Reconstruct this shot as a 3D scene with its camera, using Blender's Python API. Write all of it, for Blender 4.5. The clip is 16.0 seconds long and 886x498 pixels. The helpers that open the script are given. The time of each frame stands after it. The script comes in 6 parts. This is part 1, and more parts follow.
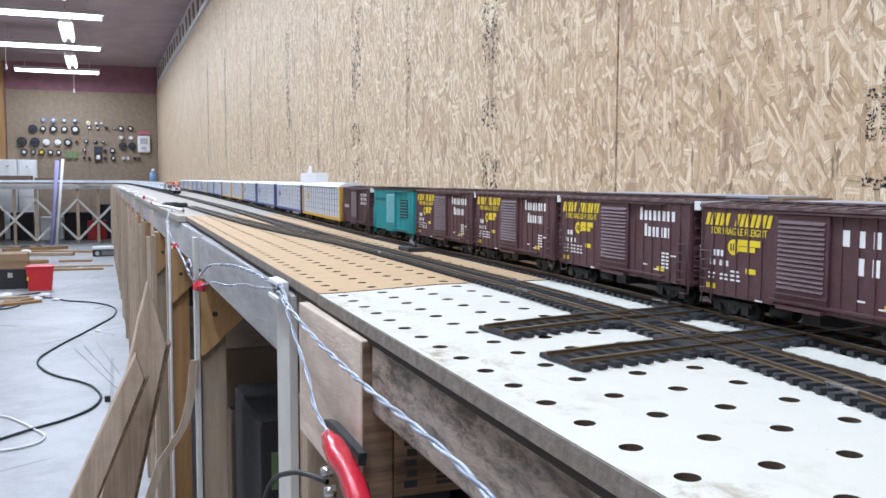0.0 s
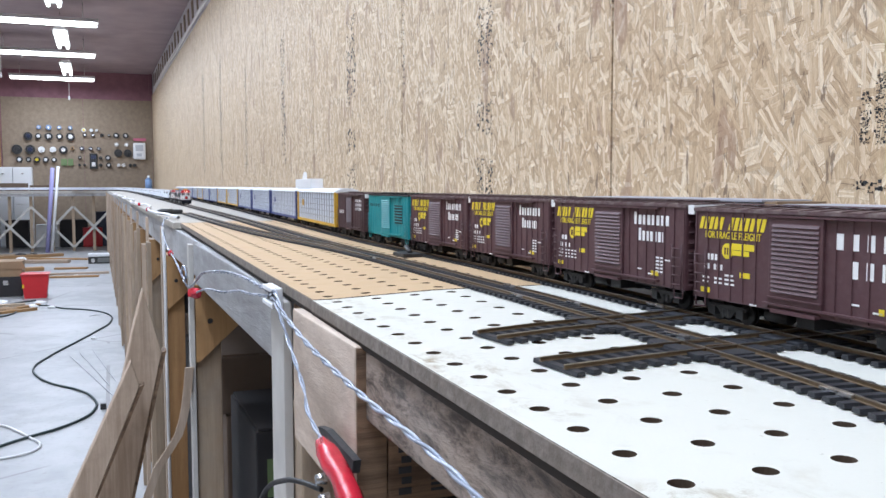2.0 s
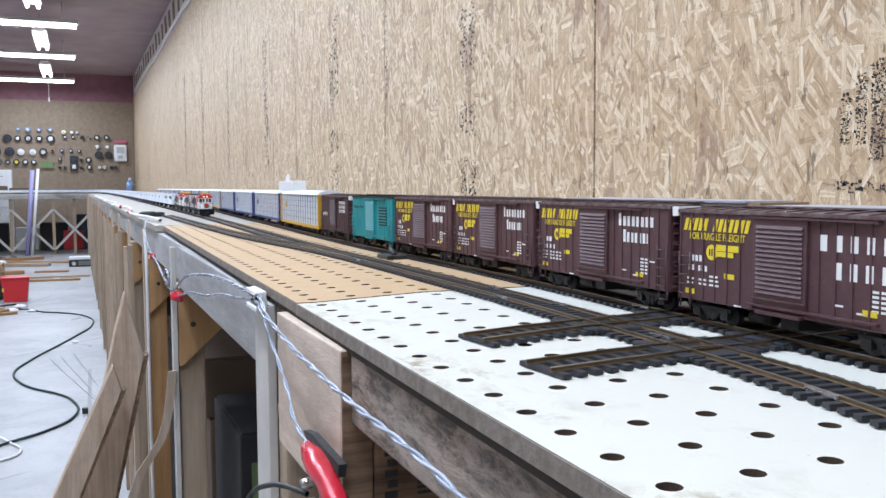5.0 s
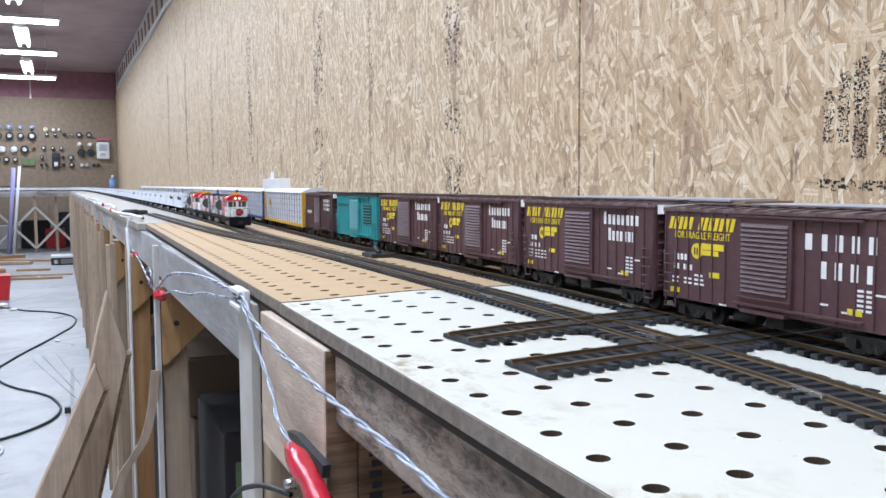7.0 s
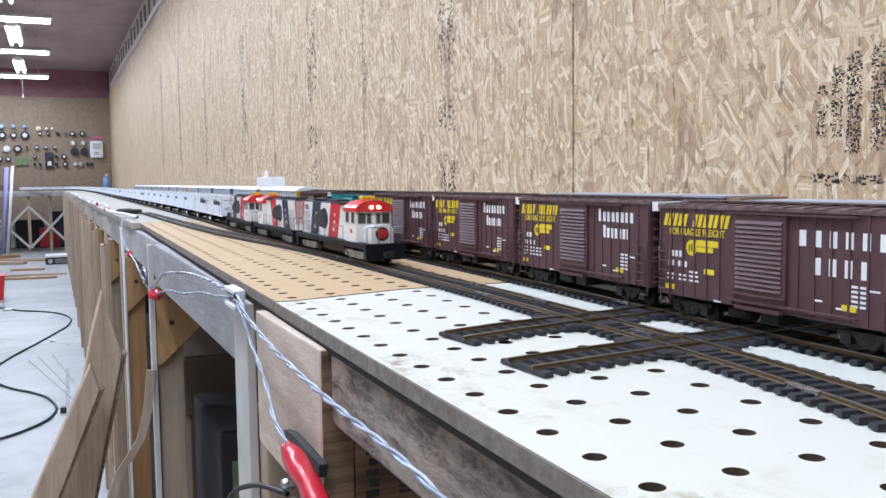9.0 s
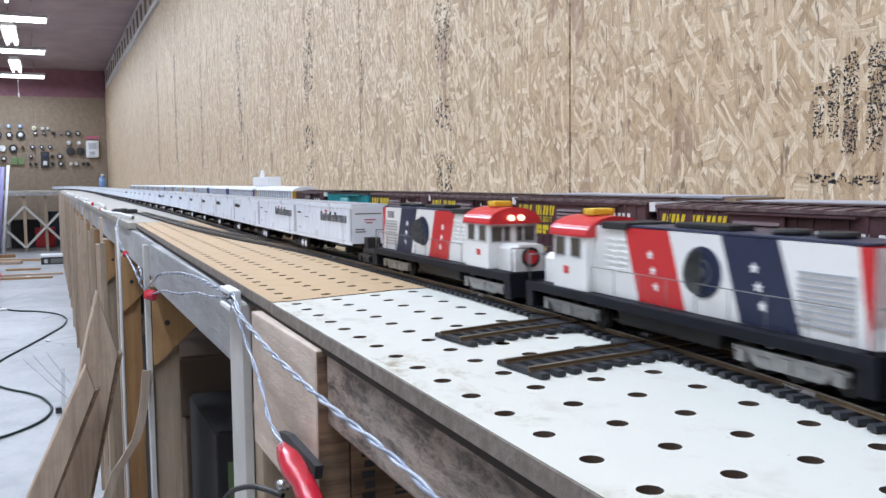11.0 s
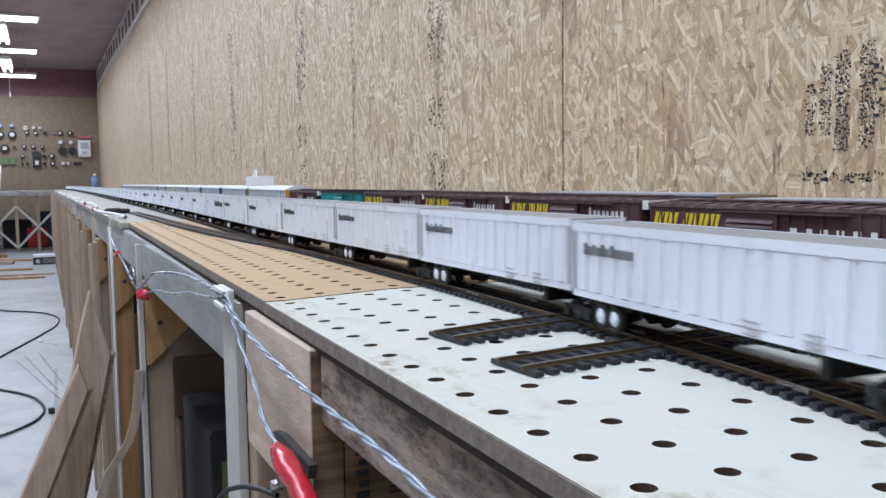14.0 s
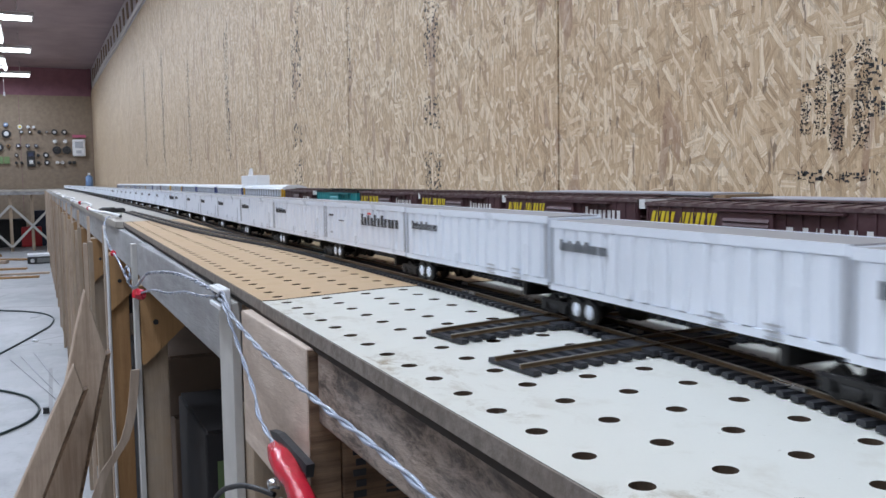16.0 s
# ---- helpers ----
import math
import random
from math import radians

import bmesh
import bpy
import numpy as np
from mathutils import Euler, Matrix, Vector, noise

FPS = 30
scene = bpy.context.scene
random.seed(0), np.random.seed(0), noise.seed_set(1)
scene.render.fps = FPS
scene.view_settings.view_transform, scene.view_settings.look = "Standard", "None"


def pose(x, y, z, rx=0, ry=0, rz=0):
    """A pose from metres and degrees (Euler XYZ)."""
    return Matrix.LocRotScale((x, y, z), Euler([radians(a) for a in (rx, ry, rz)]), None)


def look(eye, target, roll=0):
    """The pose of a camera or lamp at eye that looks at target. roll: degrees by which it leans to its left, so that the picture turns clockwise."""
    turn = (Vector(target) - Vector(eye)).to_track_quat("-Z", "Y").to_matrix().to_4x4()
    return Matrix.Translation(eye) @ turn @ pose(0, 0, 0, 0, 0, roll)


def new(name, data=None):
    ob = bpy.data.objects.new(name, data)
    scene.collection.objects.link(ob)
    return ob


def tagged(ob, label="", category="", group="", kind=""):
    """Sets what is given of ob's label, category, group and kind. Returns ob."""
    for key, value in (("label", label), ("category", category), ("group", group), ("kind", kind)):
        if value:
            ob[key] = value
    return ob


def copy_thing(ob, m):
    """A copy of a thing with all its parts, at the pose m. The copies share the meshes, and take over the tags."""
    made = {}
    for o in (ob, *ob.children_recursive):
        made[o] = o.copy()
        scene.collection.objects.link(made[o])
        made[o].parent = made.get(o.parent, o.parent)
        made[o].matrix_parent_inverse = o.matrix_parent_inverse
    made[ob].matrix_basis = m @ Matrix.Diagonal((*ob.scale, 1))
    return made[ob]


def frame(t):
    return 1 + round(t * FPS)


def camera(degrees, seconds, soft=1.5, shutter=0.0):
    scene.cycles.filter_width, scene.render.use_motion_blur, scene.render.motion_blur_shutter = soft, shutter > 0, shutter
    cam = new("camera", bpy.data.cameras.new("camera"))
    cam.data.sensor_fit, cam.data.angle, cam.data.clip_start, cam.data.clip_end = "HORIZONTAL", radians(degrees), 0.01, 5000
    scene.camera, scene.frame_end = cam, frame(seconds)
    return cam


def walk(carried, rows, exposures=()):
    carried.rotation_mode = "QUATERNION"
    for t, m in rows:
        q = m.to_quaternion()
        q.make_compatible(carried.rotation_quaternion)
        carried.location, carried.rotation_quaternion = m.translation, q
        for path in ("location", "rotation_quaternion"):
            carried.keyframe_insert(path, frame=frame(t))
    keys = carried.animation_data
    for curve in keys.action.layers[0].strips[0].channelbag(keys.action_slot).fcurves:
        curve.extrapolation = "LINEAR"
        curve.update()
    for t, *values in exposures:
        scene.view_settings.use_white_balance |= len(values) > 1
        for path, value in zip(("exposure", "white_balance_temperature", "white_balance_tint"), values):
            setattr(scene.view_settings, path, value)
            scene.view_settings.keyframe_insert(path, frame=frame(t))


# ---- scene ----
cam = camera(53.7, 16.0, shutter=0.3)
PATH = [
    (0, (-0.132, -0.173, 0.942), (0.593, 1.684, 0.785), 0.2),
    (0.5, (-0.131, -0.173, 0.941), (0.592, 1.686, 0.79), 0.2),
    (1, (-0.131, -0.172, 0.941), (0.597, 1.685, 0.792), 0.1),
    (1.5, (-0.131, -0.172, 0.942), (0.601, 1.683, 0.793), -0.1),
    (2, (-0.13, -0.172, 0.942), (0.603, 1.683, 0.797), -0.1),
    (2.5, (-0.131, -0.172, 0.943), (0.609, 1.68, 0.796), -0.2),
    (3, (-0.131, -0.172, 0.943), (0.614, 1.678, 0.797), -0.3),
    (3.5, (-0.13, -0.172, 0.943), (0.616, 1.678, 0.799), -0.3),
    (4, (-0.131, -0.172, 0.943), (0.62, 1.676, 0.8), -0.3),
    (6.5, (-0.129, -0.168, 0.942), (0.665, 1.662, 0.796), -0.3),
    (7, (-0.129, -0.168, 0.943), (0.67, 1.659, 0.795), -0.3),
    (7.5, (-0.129, -0.168, 0.943), (0.673, 1.658, 0.793), -0.3),
    (8, (-0.129, -0.168, 0.942), (0.675, 1.657, 0.795), -0.3),
    (8.5, (-0.128, -0.167, 0.943), (0.676, 1.657, 0.793), -0.5),
    (9, (-0.129, -0.168, 0.944), (0.68, 1.654, 0.788), -0.7),
    (11.5, (-0.128, -0.166, 0.944), (0.69, 1.652, 0.789), -0.6),
    (12, (-0.129, -0.167, 0.944), (0.691, 1.651, 0.79), -0.6),
    (12.5, (-0.129, -0.167, 0.944), (0.695, 1.649, 0.785), -0.8),
    (13, (-0.129, -0.166, 0.944), (0.698, 1.648, 0.787), -0.7),
    (13.5, (-0.128, -0.166, 0.944), (0.7, 1.647, 0.784), -0.8),
    (14, (-0.128, -0.166, 0.944), (0.702, 1.647, 0.785), -0.8),
    (14.5, (-0.128, -0.165, 0.944), (0.705, 1.646, 0.786), -0.7),
    (15, (-0.128, -0.165, 0.944), (0.707, 1.645, 0.786), -0.7),
    (15.5, (-0.128, -0.165, 0.945), (0.709, 1.644, 0.781), -0.9),
    (16, (-0.129, -0.166, 0.944), (0.711, 1.643, 0.783), -0.8),
]
EXPOSURE = [(0, -0.28), (4, -0.28), (9, -0.3), (11.5, -0.45), (13, -0.58), (14, -0.68), (15, -0.74), (16, -0.82)]
walk(cam, [(t, look(e, a, r)) for t, e, a, r in PATH], EXPOSURE)

# ---- light ----
T = 0.87          # bench top
RT = T + 0.0040   # rail top
K = 1.0334        # size of the railway against the plan below
WALL_X, FAR_Y = 0.78, 15.4
WEST_X, SOUTH_Y, CEIL = -4.2, -3.6, 2.80

world = bpy.data.worlds.new("room_air")
world.use_nodes = True
world.node_tree.nodes["Background"].inputs[0].default_value = (0.75, 0.82, 1.0, 1)
world.node_tree.nodes["Background"].inputs[1].default_value = 0.02
scene.world = world


def tube_lamp(x, y, z, sx, sy, watts):
    data = bpy.data.lights.new("tube_light", "AREA")
    data.shape, data.size, data.size_y, data.energy = "RECTANGLE", sx, sy, watts
    data.color = (0.708, 0.815, 1.0)
    ob = new("tube_light", data)
    ob.matrix_world = pose(x, y, z)
    return ob


# rows continue out of view; the pair at x -2.6 is added brightening
LAMPS_ACROSS = [(-0.70, 14.5), (-0.68, 11.8), (-0.66, 9.5), (-0.66, 6.9), (-0.66, 4.3), (-0.66, 1.7), (-0.66, -0.9), (-2.6, 3.0), (-2.6, -0.4)]
LAMPS_ALONG = [(-0.47, 13.3), (-0.44, 10.6), (-0.44, 8.0), (-0.44, 5.6), (-0.44, 3.0), (-0.44, 0.4)]
for lx, ly in LAMPS_ACROSS:
    tube_lamp(lx, ly, 2.545, 1.15, 0.1, 33)
for lx, ly in LAMPS_ALONG:
    tube_lamp(lx, ly, 2.545, 0.1, 1.15, 33)


# ---- materials ----
class Nodes:
    def __init__(self, name):
        self.mat = bpy.data.materials.new(name)
        self.mat.use_nodes = True
        self.t = self.mat.node_tree
        self.out = self.t.nodes["Material Output"]
        self.b = self.t.nodes["Principled BSDF"]

    def n(self, kind, **inputs):
        node = self.t.nodes.new("ShaderNode" + kind)
        for k, v in inputs.items():
            key = k.replace("_", " ")
            if key in node.inputs:
                sock = node.inputs[key]
                if isinstance(v, bpy.types.NodeSocket):
                    self.t.links.new(v, sock)
                else:
                    sock.default_value = v
            else:
                raise KeyError(kind + " " + key)
        return node

    def link(self, a, b):
        self.t.links.new(a, b)

    def math(self, op, a, b=0.0, clamp=False):
        node = self.t.nodes.new("ShaderNodeMath")
        node.operation, node.use_clamp = op, clamp
        for i, v in enumerate((a, b)):
            if isinstance(v, bpy.types.NodeSocket):
                self.t.links.new(v, node.inputs[i])
            else:
                node.inputs[i].default_value = v
        return node.outputs[0]

    def mix(self, f, a, b, blend="MIX"):
        node = self.t.nodes.new("ShaderNodeMix")
        node.data_type, node.blend_type = "RGBA", blend
        for i, v in ((0, f), (6, a), (7, b)):
            if isinstance(v, bpy.types.NodeSocket):
                self.t.links.new(v, node.inputs[i])
            else:
                node.inputs[i].default_value = v if i == 0 else (*v, 1)[:4]
        return node.outputs[2]

    def coords(self, scale=(1, 1, 1), rot=(0, 0, 0), loc=(0, 0, 0)):
        c = self.t.nodes.new("ShaderNodeTexCoord")
        m = self.t.nodes.new("ShaderNodeMapping")
        self.t.links.new(c.outputs["Object"], m.inputs[0])
        m.inputs["Scale"].default_value, m.inputs["Rotation"].default_value, m.inputs["Location"].default_value = scale, rot, loc
        return m.outputs[0]

    def noise(self, vec, scale, detail=4.0, rough=0.55, dist=0.0):
        node = self.n("TexNoise", Vector=vec, Scale=scale, Detail=detail, Roughness=rough, Distortion=dist)
        return node.outputs[0]

    def ramp(self, f, stops):
        node = self.t.nodes.new("ShaderNodeValToRGB")
        el = node.color_ramp.elements
        while len(el) < len(stops):
            el.new(0.5)
        for e, (p, c) in zip(el, stops):
            e.position, e.color = p, (*c, 1)[:4]
        self.t.links.new(f, node.inputs[0])
        return node.outputs[0]

    def finish(self, color, rough=0.6, metal=0.0, bump=None, strength=0.3, distance=0.001, spec=0.5):
        for key, v in (("Base Color", color), ("Roughness", rough), ("Metallic", metal), ("Specular IOR Level", spec)):
            if isinstance(v, bpy.types.NodeSocket):
                self.t.links.new(v, self.b.inputs[key])
            else:
                self.b.inputs[key].default_value = (*v, 1)[:4] if key == "Base Color" else v
        if bump is not None:
            node = self.n("Bump", Strength=strength, Distance=distance, Height=bump)
            self.t.links.new(node.outputs[0], self.b.inputs["Normal"])
        return self.mat


def plain(name, color, rough=0.5, metal=0.0, var=0.12, scale=60.0, bump=0.15, dist=0.0004, spec=0.5, dust=0.0):
    """Paint, plastic or metal with fine mottling, faint relief and some dust."""
    m = Nodes(name)
    co = m.coords()
    a = m.noise(co, scale, 5)
    b = m.noise(co, scale * 0.12, 3)
    lo, hi = [max(0, c * (1 - var)) for c in color], [min(1, c * (1 + var)) for c in color]
    c1 = m.mix(a, lo, hi)
    c2 = m.mix(m.math("MULTIPLY", b, 0.35), c1, [c * 0.8 for c in color])
    if dust:
        d = m.math("MULTIPLY", m.ramp(m.noise(co, scale * 0.5, 6, 0.7), [(0.45, (0, 0, 0)), (0.75, (1, 1, 1))]), dust)
        c2 = m.mix(d, c2, (0.45, 0.42, 0.38))
    r = m.math("ADD", m.math("MULTIPLY", b, 0.2), rough - 0.1, True)
    return m.finish(c2, r, metal, a, bump, dist, spec)


def wood(name, light, dark, axis=1, ring=9.0, rough=0.75, grey=0.0, scale=1.0, per_object=True, saw=0.25, along=1.3):
    """Sawn timber with grain along an axis of the object, knots, streaks and dirt."""
    m = Nodes(name)
    sc = [22.0 * scale] * 3
    sc[axis] = along * scale
    co = m.coords(tuple(sc))
    if per_object:
        info = m.t.nodes.new("ShaderNodeObjectInfo")
        off = m.n("VectorMath")
        m.link(co, off.inputs[0])
        comb = m.n("CombineXYZ")
        for i in range(3):
            m.link(m.math("MULTIPLY", info.outputs["Random"], 37.0 + 11 * i), comb.inputs[i])
        m.link(comb.outputs[0], off.inputs[1])
        co = off.outputs[0]
    big = m.noise(co, 0.35, 3, 0.5, 0.8)
    rings = m.math("PINGPONG", m.math("MULTIPLY", m.noise(co, 0.16, 2, 0.4, 0.5), ring), 1.0)
    fine = m.noise(co, 6.0, 5, 0.7)
    rough_saw = m.noise(co, 1.7, 6, 0.75, 0.4)
    tone = m.math("ADD", m.math("MULTIPLY", m.math("SUBTRACT", rough_saw, 0.5), 1.5 + 2.5 * saw), m.math("MULTIPLY", rings, 0.45))
    tone = m.math("ADD", tone, m.math("MULTIPLY", m.math("SUBTRACT", fine, 0.5), 0.9))
    tone = m.math("ADD", tone, m.math("MULTIPLY", m.math("SUBTRACT", big, 0.35), 0.5), True)
    c = m.mix(tone, light, dark)
    c = m.mix(m.math("MULTIPLY", m.ramp(m.noise(m.coords((1, 1, 1)), 24.0, 5, 0.7), [(0.5, (0, 0, 0)), (0.8, (1, 1, 1))]), 0.4), c, [d * 0.7 for d in dark])
    if grey:
        g = m.ramp(m.noise(m.coords((1, 1, 1)), 14.0, 6, 0.65), [(0.4, (0, 0, 0)), (0.62, (1, 1, 1))])
        c = m.mix(m.math("MULTIPLY", g, grey), c, (0.30, 0.29, 0.28))
    if per_object:
        tone = m.n("HueSaturation", Hue=0.5, Saturation=1.0, Color=c)
        m.link(m.math("ADD", m.math("MULTIPLY", info.outputs["Random"], 0.35), 0.82), tone.inputs["Value"])
        c = tone.outputs[0]
    return m.finish(c, rough, 0, m.math("ADD", rough_saw, fine), 0.5, 0.0015)


def osb(name):
    """Strand board: overlapping layers of pale strands at many angles, on a wall that lies in Y and Z."""
    m = Nodes(name)
    color, height = None, None
    rnd = np.random.RandomState(5)
    tones = [(0.00, (0.14, 0.085, 0.05)), (0.07, (0.30, 0.19, 0.105)), (0.20, (0.45, 0.31, 0.18)), (0.48, (0.565, 0.415, 0.255)), (0.78, (0.67, 0.535, 0.37)), (1.0, (0.85, 0.75, 0.59))]
    layers = [(4, 7, 46, 1.0), (-20, 8, 52, 0.55), (24, 9, 54, 0.5), (-7, 7, 68, 0.5), (-48, 12, 62, 0.28), (12, 8, 84, 0.4), (44, 13, 70, 0.22), (-30, 11, 92, 0.26), (72, 15, 74, 0.14), (2, 10, 100, 0.28), (-66, 17, 92, 0.12), (32, 16, 116, 0.2)]
    base = m.t.nodes.new("ShaderNodeTexCoord").outputs["Object"]
    info = m.t.nodes.new("ShaderNodeObjectInfo")
    shift = m.n("VectorMath")
    m.link(base, shift.inputs[0])
    comb = m.n("CombineXYZ")
    m.link(m.math("MULTIPLY", info.outputs["Random"], 9.0), comb.inputs[1])
    m.link(m.math("MULTIPLY", info.outputs["Random"], 5.0), comb.inputs[2])
    m.link(comb.outputs[0], shift.inputs[1])
    for k, (ang, sl, sw, cover) in enumerate(layers):
        warp = m.n("TexNoise", Vector=shift.outputs[0], Scale=9.0 + 2 * k, Detail=1.0)
        off = m.n("VectorMath")
        off.operation = "MULTIPLY_ADD"
        m.link(warp.outputs["Color"], off.inputs[0])
        off.inputs[1].default_value = (0.007, 0.007, 0.007)
        m.link(shift.outputs[0], off.inputs[2])
        r = m.n("VectorRotate", Vector=off.outputs[0], Angle=radians(ang * 1.2))
        r.rotation_type = "X_AXIS"
        s = m.n("Mapping", Vector=r.outputs[0])
        s.inputs["Scale"].default_value = (0.0, sw * 1.08, sl * 1.15)
        s.inputs["Location"].default_value = (0, rnd.rand() * 50, rnd.rand() * 50)
        v = m.n("TexVoronoi", Vector=s.outputs[0], Scale=1.0, Randomness=0.95)
        v.distance = "CHEBYCHEV"
        sep = m.n("SeparateColor", Color=v.outputs["Color"])
        g = m.n("Mapping", Vector=r.outputs[0])
        g.inputs["Scale"].default_value = (0.0, sw * 8, sl * 1.0)
        grain = m.noise(g.outputs[0], 1.0, 3, 0.65)
        tone = m.math("ADD", m.math("MULTIPLY", sep.outputs[0], 0.74), m.math("MULTIPLY", m.math("SUBTRACT", grain, 0.38), 1.45))
        c = m.ramp(tone, tones)
        if color is None:
            color, height = c, sep.outputs[1]
        else:
            mask = m.math("LESS_THAN", sep.outputs[2], cover * 1.1)
            edge = m.math("LESS_THAN", v.outputs["Distance"], 0.43)
            f = m.math("MULTIPLY", mask, edge)
            # dark rims paint the thin shadow lines where strands overlap
            rim = m.math("MULTIPLY", m.math("MULTIPLY", mask, m.math("LESS_THAN", v.outputs["Distance"], 0.47)), 0.3)
            color = m.mix(rim, color, (0.20, 0.13, 0.075))
            color = m.mix(f, color, c)
            hm = m.t.nodes.new("ShaderNodeMix")
            m.link(f, hm.inputs[0]), m.link(height, hm.inputs[2]), m.link(m.math("ADD", sep.outputs[1], grain), hm.inputs[3])
            height = hm.outputs[0]
    # dark bark flecks, reddish strands, and a broad grey bloom
    co = m.coords((1, 46, 11), (radians(14), 0, 0))
    fleck = m.ramp(m.noise(co, 1.6, 3, 0.6), [(0.645, (0, 0, 0)), (0.67, (1, 1, 1))])
    color = m.mix(m.math("MULTIPLY", fleck, 0.8), color, (0.13, 0.075, 0.045))
    co = m.coords((1, 15, 4), (radians(-9), 0, 0), (3, 3, 3))
    red = m.ramp(m.noise(co, 1.5, 1, 0.4), [(0.655, (0, 0, 0)), (0.67, (1, 1, 1))])
    color = m.mix(m.math("MULTIPLY", red, 0.55), color, (0.27, 0.145, 0.095))
    fibre = m.ramp(m.noise(m.coords((1, 420, 26)), 1.0, 4, 0.7), [(0.30, (1, 1, 1)), (0.52, (0, 0, 0))])
    color = m.mix(m.math("MULTIPLY", fibre, 0.22), color, (0.25, 0.165, 0.10))
    speck = m.noise(m.coords((1, 150, 60), (radians(7), 0, 0)), 1.0, 6, 0.7)
    color = m.mix(m.ramp(speck, [(0.30, (0.55, 0.55, 0.55)), (0.47, (0, 0, 0))]), color, (0.27, 0.18, 0.105))
    color = m.mix(m.ramp(speck, [(0.56, (0, 0, 0)), (0.72, (0.5, 0.5, 0.5))]), color, (0.82, 0.70, 0.50))
    bloom = m.noise(m.coords((1, 1, 0.6)), 1.6, 3)
    color = m.mix(m.math("MULTIPLY", bloom, 0.16), color, (0.58, 0.50, 0.41))
    return m.finish(color, 0.62, 0, height, 0.6, 0.0016)


def concrete(name):
    m = Nodes(name)
    co = m.coords()
    a, b, f = m.noise(co, 1.1, 5, 0.6), m.noise(co, 7, 6, 0.65, 0.6), m.noise(co, 180, 3)
    c = m.mix(m.ramp(a, [(0.3, (0, 0, 0)), (0.7, (1, 1, 1))]), (0.23, 0.235, 0.24), (0.40, 0.40, 0.405))
    c = m.mix(m.math("MULTIPLY", m.ramp(b, [(0.42, (0, 0, 0)), (0.7, (1, 1, 1))]), 0.55), c, (0.48, 0.48, 0.475))
    c = m.mix(m.math("MULTIPLY", m.ramp(m.noise(co, 2.6, 6, 0.7, 1.5), [(0.5, (0, 0, 0)), (0.68, (1, 1, 1))]), 0.35), c, (0.19, 0.185, 0.18))
    dirt = m.ramp(m.noise(co, 34, 6, 0.75), [(0.56, (0, 0, 0)), (0.66, (1, 1, 1))])
    c = m.mix(m.math("MULTIPLY", dirt, 0.4), c, (0.17, 0.155, 0.14))
    v = m.n("TexVoronoi", Vector=co, Scale=0.55)
    v.feature = "DISTANCE_TO_EDGE"
    crack = m.math("MULTIPLY", m.math("LESS_THAN", v.outputs["Distance"], 0.004), m.ramp(m.noise(co, 1.7, 2), [(0.45, (0, 0, 0)), (0.5, (1, 1, 1))]))
    c = m.mix(m.math("MULTIPLY", crack, 0.55), c, (0.12, 0.11, 0.10))
    return m.finish(c, m.math("ADD", m.math("MULTIPLY", b, 0.25), 0.35), 0, f, 0.2, 0.001)


def hardboard(name, color, wear, edge_dirt=0.0):
    """Perforated hardboard with a smooth face, scuffs, and grime along its front edge."""
    m = Nodes(name)
    co = m.coords()
    fine, mid, big = m.noise(co, 900, 2), m.noise(co, 45, 6, 0.65), m.noise(co, 6, 4)
    c = m.mix(big, color, [x * 0.93 for x in color])
    c = m.mix(m.math("MULTIPLY", m.ramp(mid, [(0.56, (0, 0, 0)), (0.74, (1, 1, 1))]), 0.4), c, wear)
    c = m.mix(m.math("MULTIPLY", fine, 0.12), c, wear)
    if edge_dirt:
        sep = m.n("SeparateXYZ", Vector=co)
        near = m.n("MapRange", Value=sep.outputs[0])
        near.inputs["From Min"].default_value, near.inputs["From Max"].default_value = 0.030, -0.008
        blot = m.ramp(m.noise(m.coords((1, 0.6, 1)), 70, 7, 0.75, 0.6), [(0.50, (0, 0, 0)), (0.63, (1, 1, 1))])
        patch = m.ramp(m.noise(co, 11, 2), [(0.44, (0, 0, 0)), (0.58, (1, 1, 1))])
        c = m.mix(m.math("MULTIPLY", m.math("MULTIPLY", m.math("MULTIPLY", blot, patch), near.outputs[0]), edge_dirt), c, (0.27, 0.20, 0.11))
        speck = m.ramp(m.noise(co, 260, 3, 0.6), [(0.70, (0, 0, 0)), (0.74, (1, 1, 1))])
        c = m.mix(m.math("MULTIPLY", speck, 0.35), c, (0.25, 0.21, 0.15))
    return m.finish(c, m.math("ADD", m.math("MULTIPLY", mid, 0.25), 0.38), 0, m.math("ADD", fine, mid), 0.12, 0.0004)


def glow(name, color, strength):
    m = Nodes(name)
    m.b.inputs["Emission Color"].default_value = (*color, 1)
    m.b.inputs["Emission Strength"].default_value = strength
    return m.finish((0.9, 0.9, 0.9), 0.4)


M_OSB = osb("strand_board")
M_FLOOR = concrete("concrete")
# board brown with the dimness of the far end put into its colour
M_DIMMED_BOARD = plain("dimmed_brown_board", (0.28, 0.215, 0.155), 0.8, var=0.35, scale=16, bump=0.4, dist=0.002)
M_WHITE_PEG = hardboard("white_hardboard", (0.67, 0.665, 0.60), (0.47, 0.43, 0.34), 0.95)
M_BROWN_PEG = hardboard("tan_hardboard", (0.56, 0.39, 0.225), (0.40, 0.26, 0.14))
M_BOARD_EDGE = plain("raw_board_edge", (0.20, 0.165, 0.135), 0.9, var=0.45, scale=150, bump=0.8, dist=0.001, dust=0.25)
M_PALE_TOP = hardboard("pale_painted_board", (0.47, 0.44, 0.39), (0.30, 0.25, 0.19))
M_PINE = wood("pine", (0.45, 0.34, 0.235), (0.26, 0.18, 0.115), 2, grey=0.2)
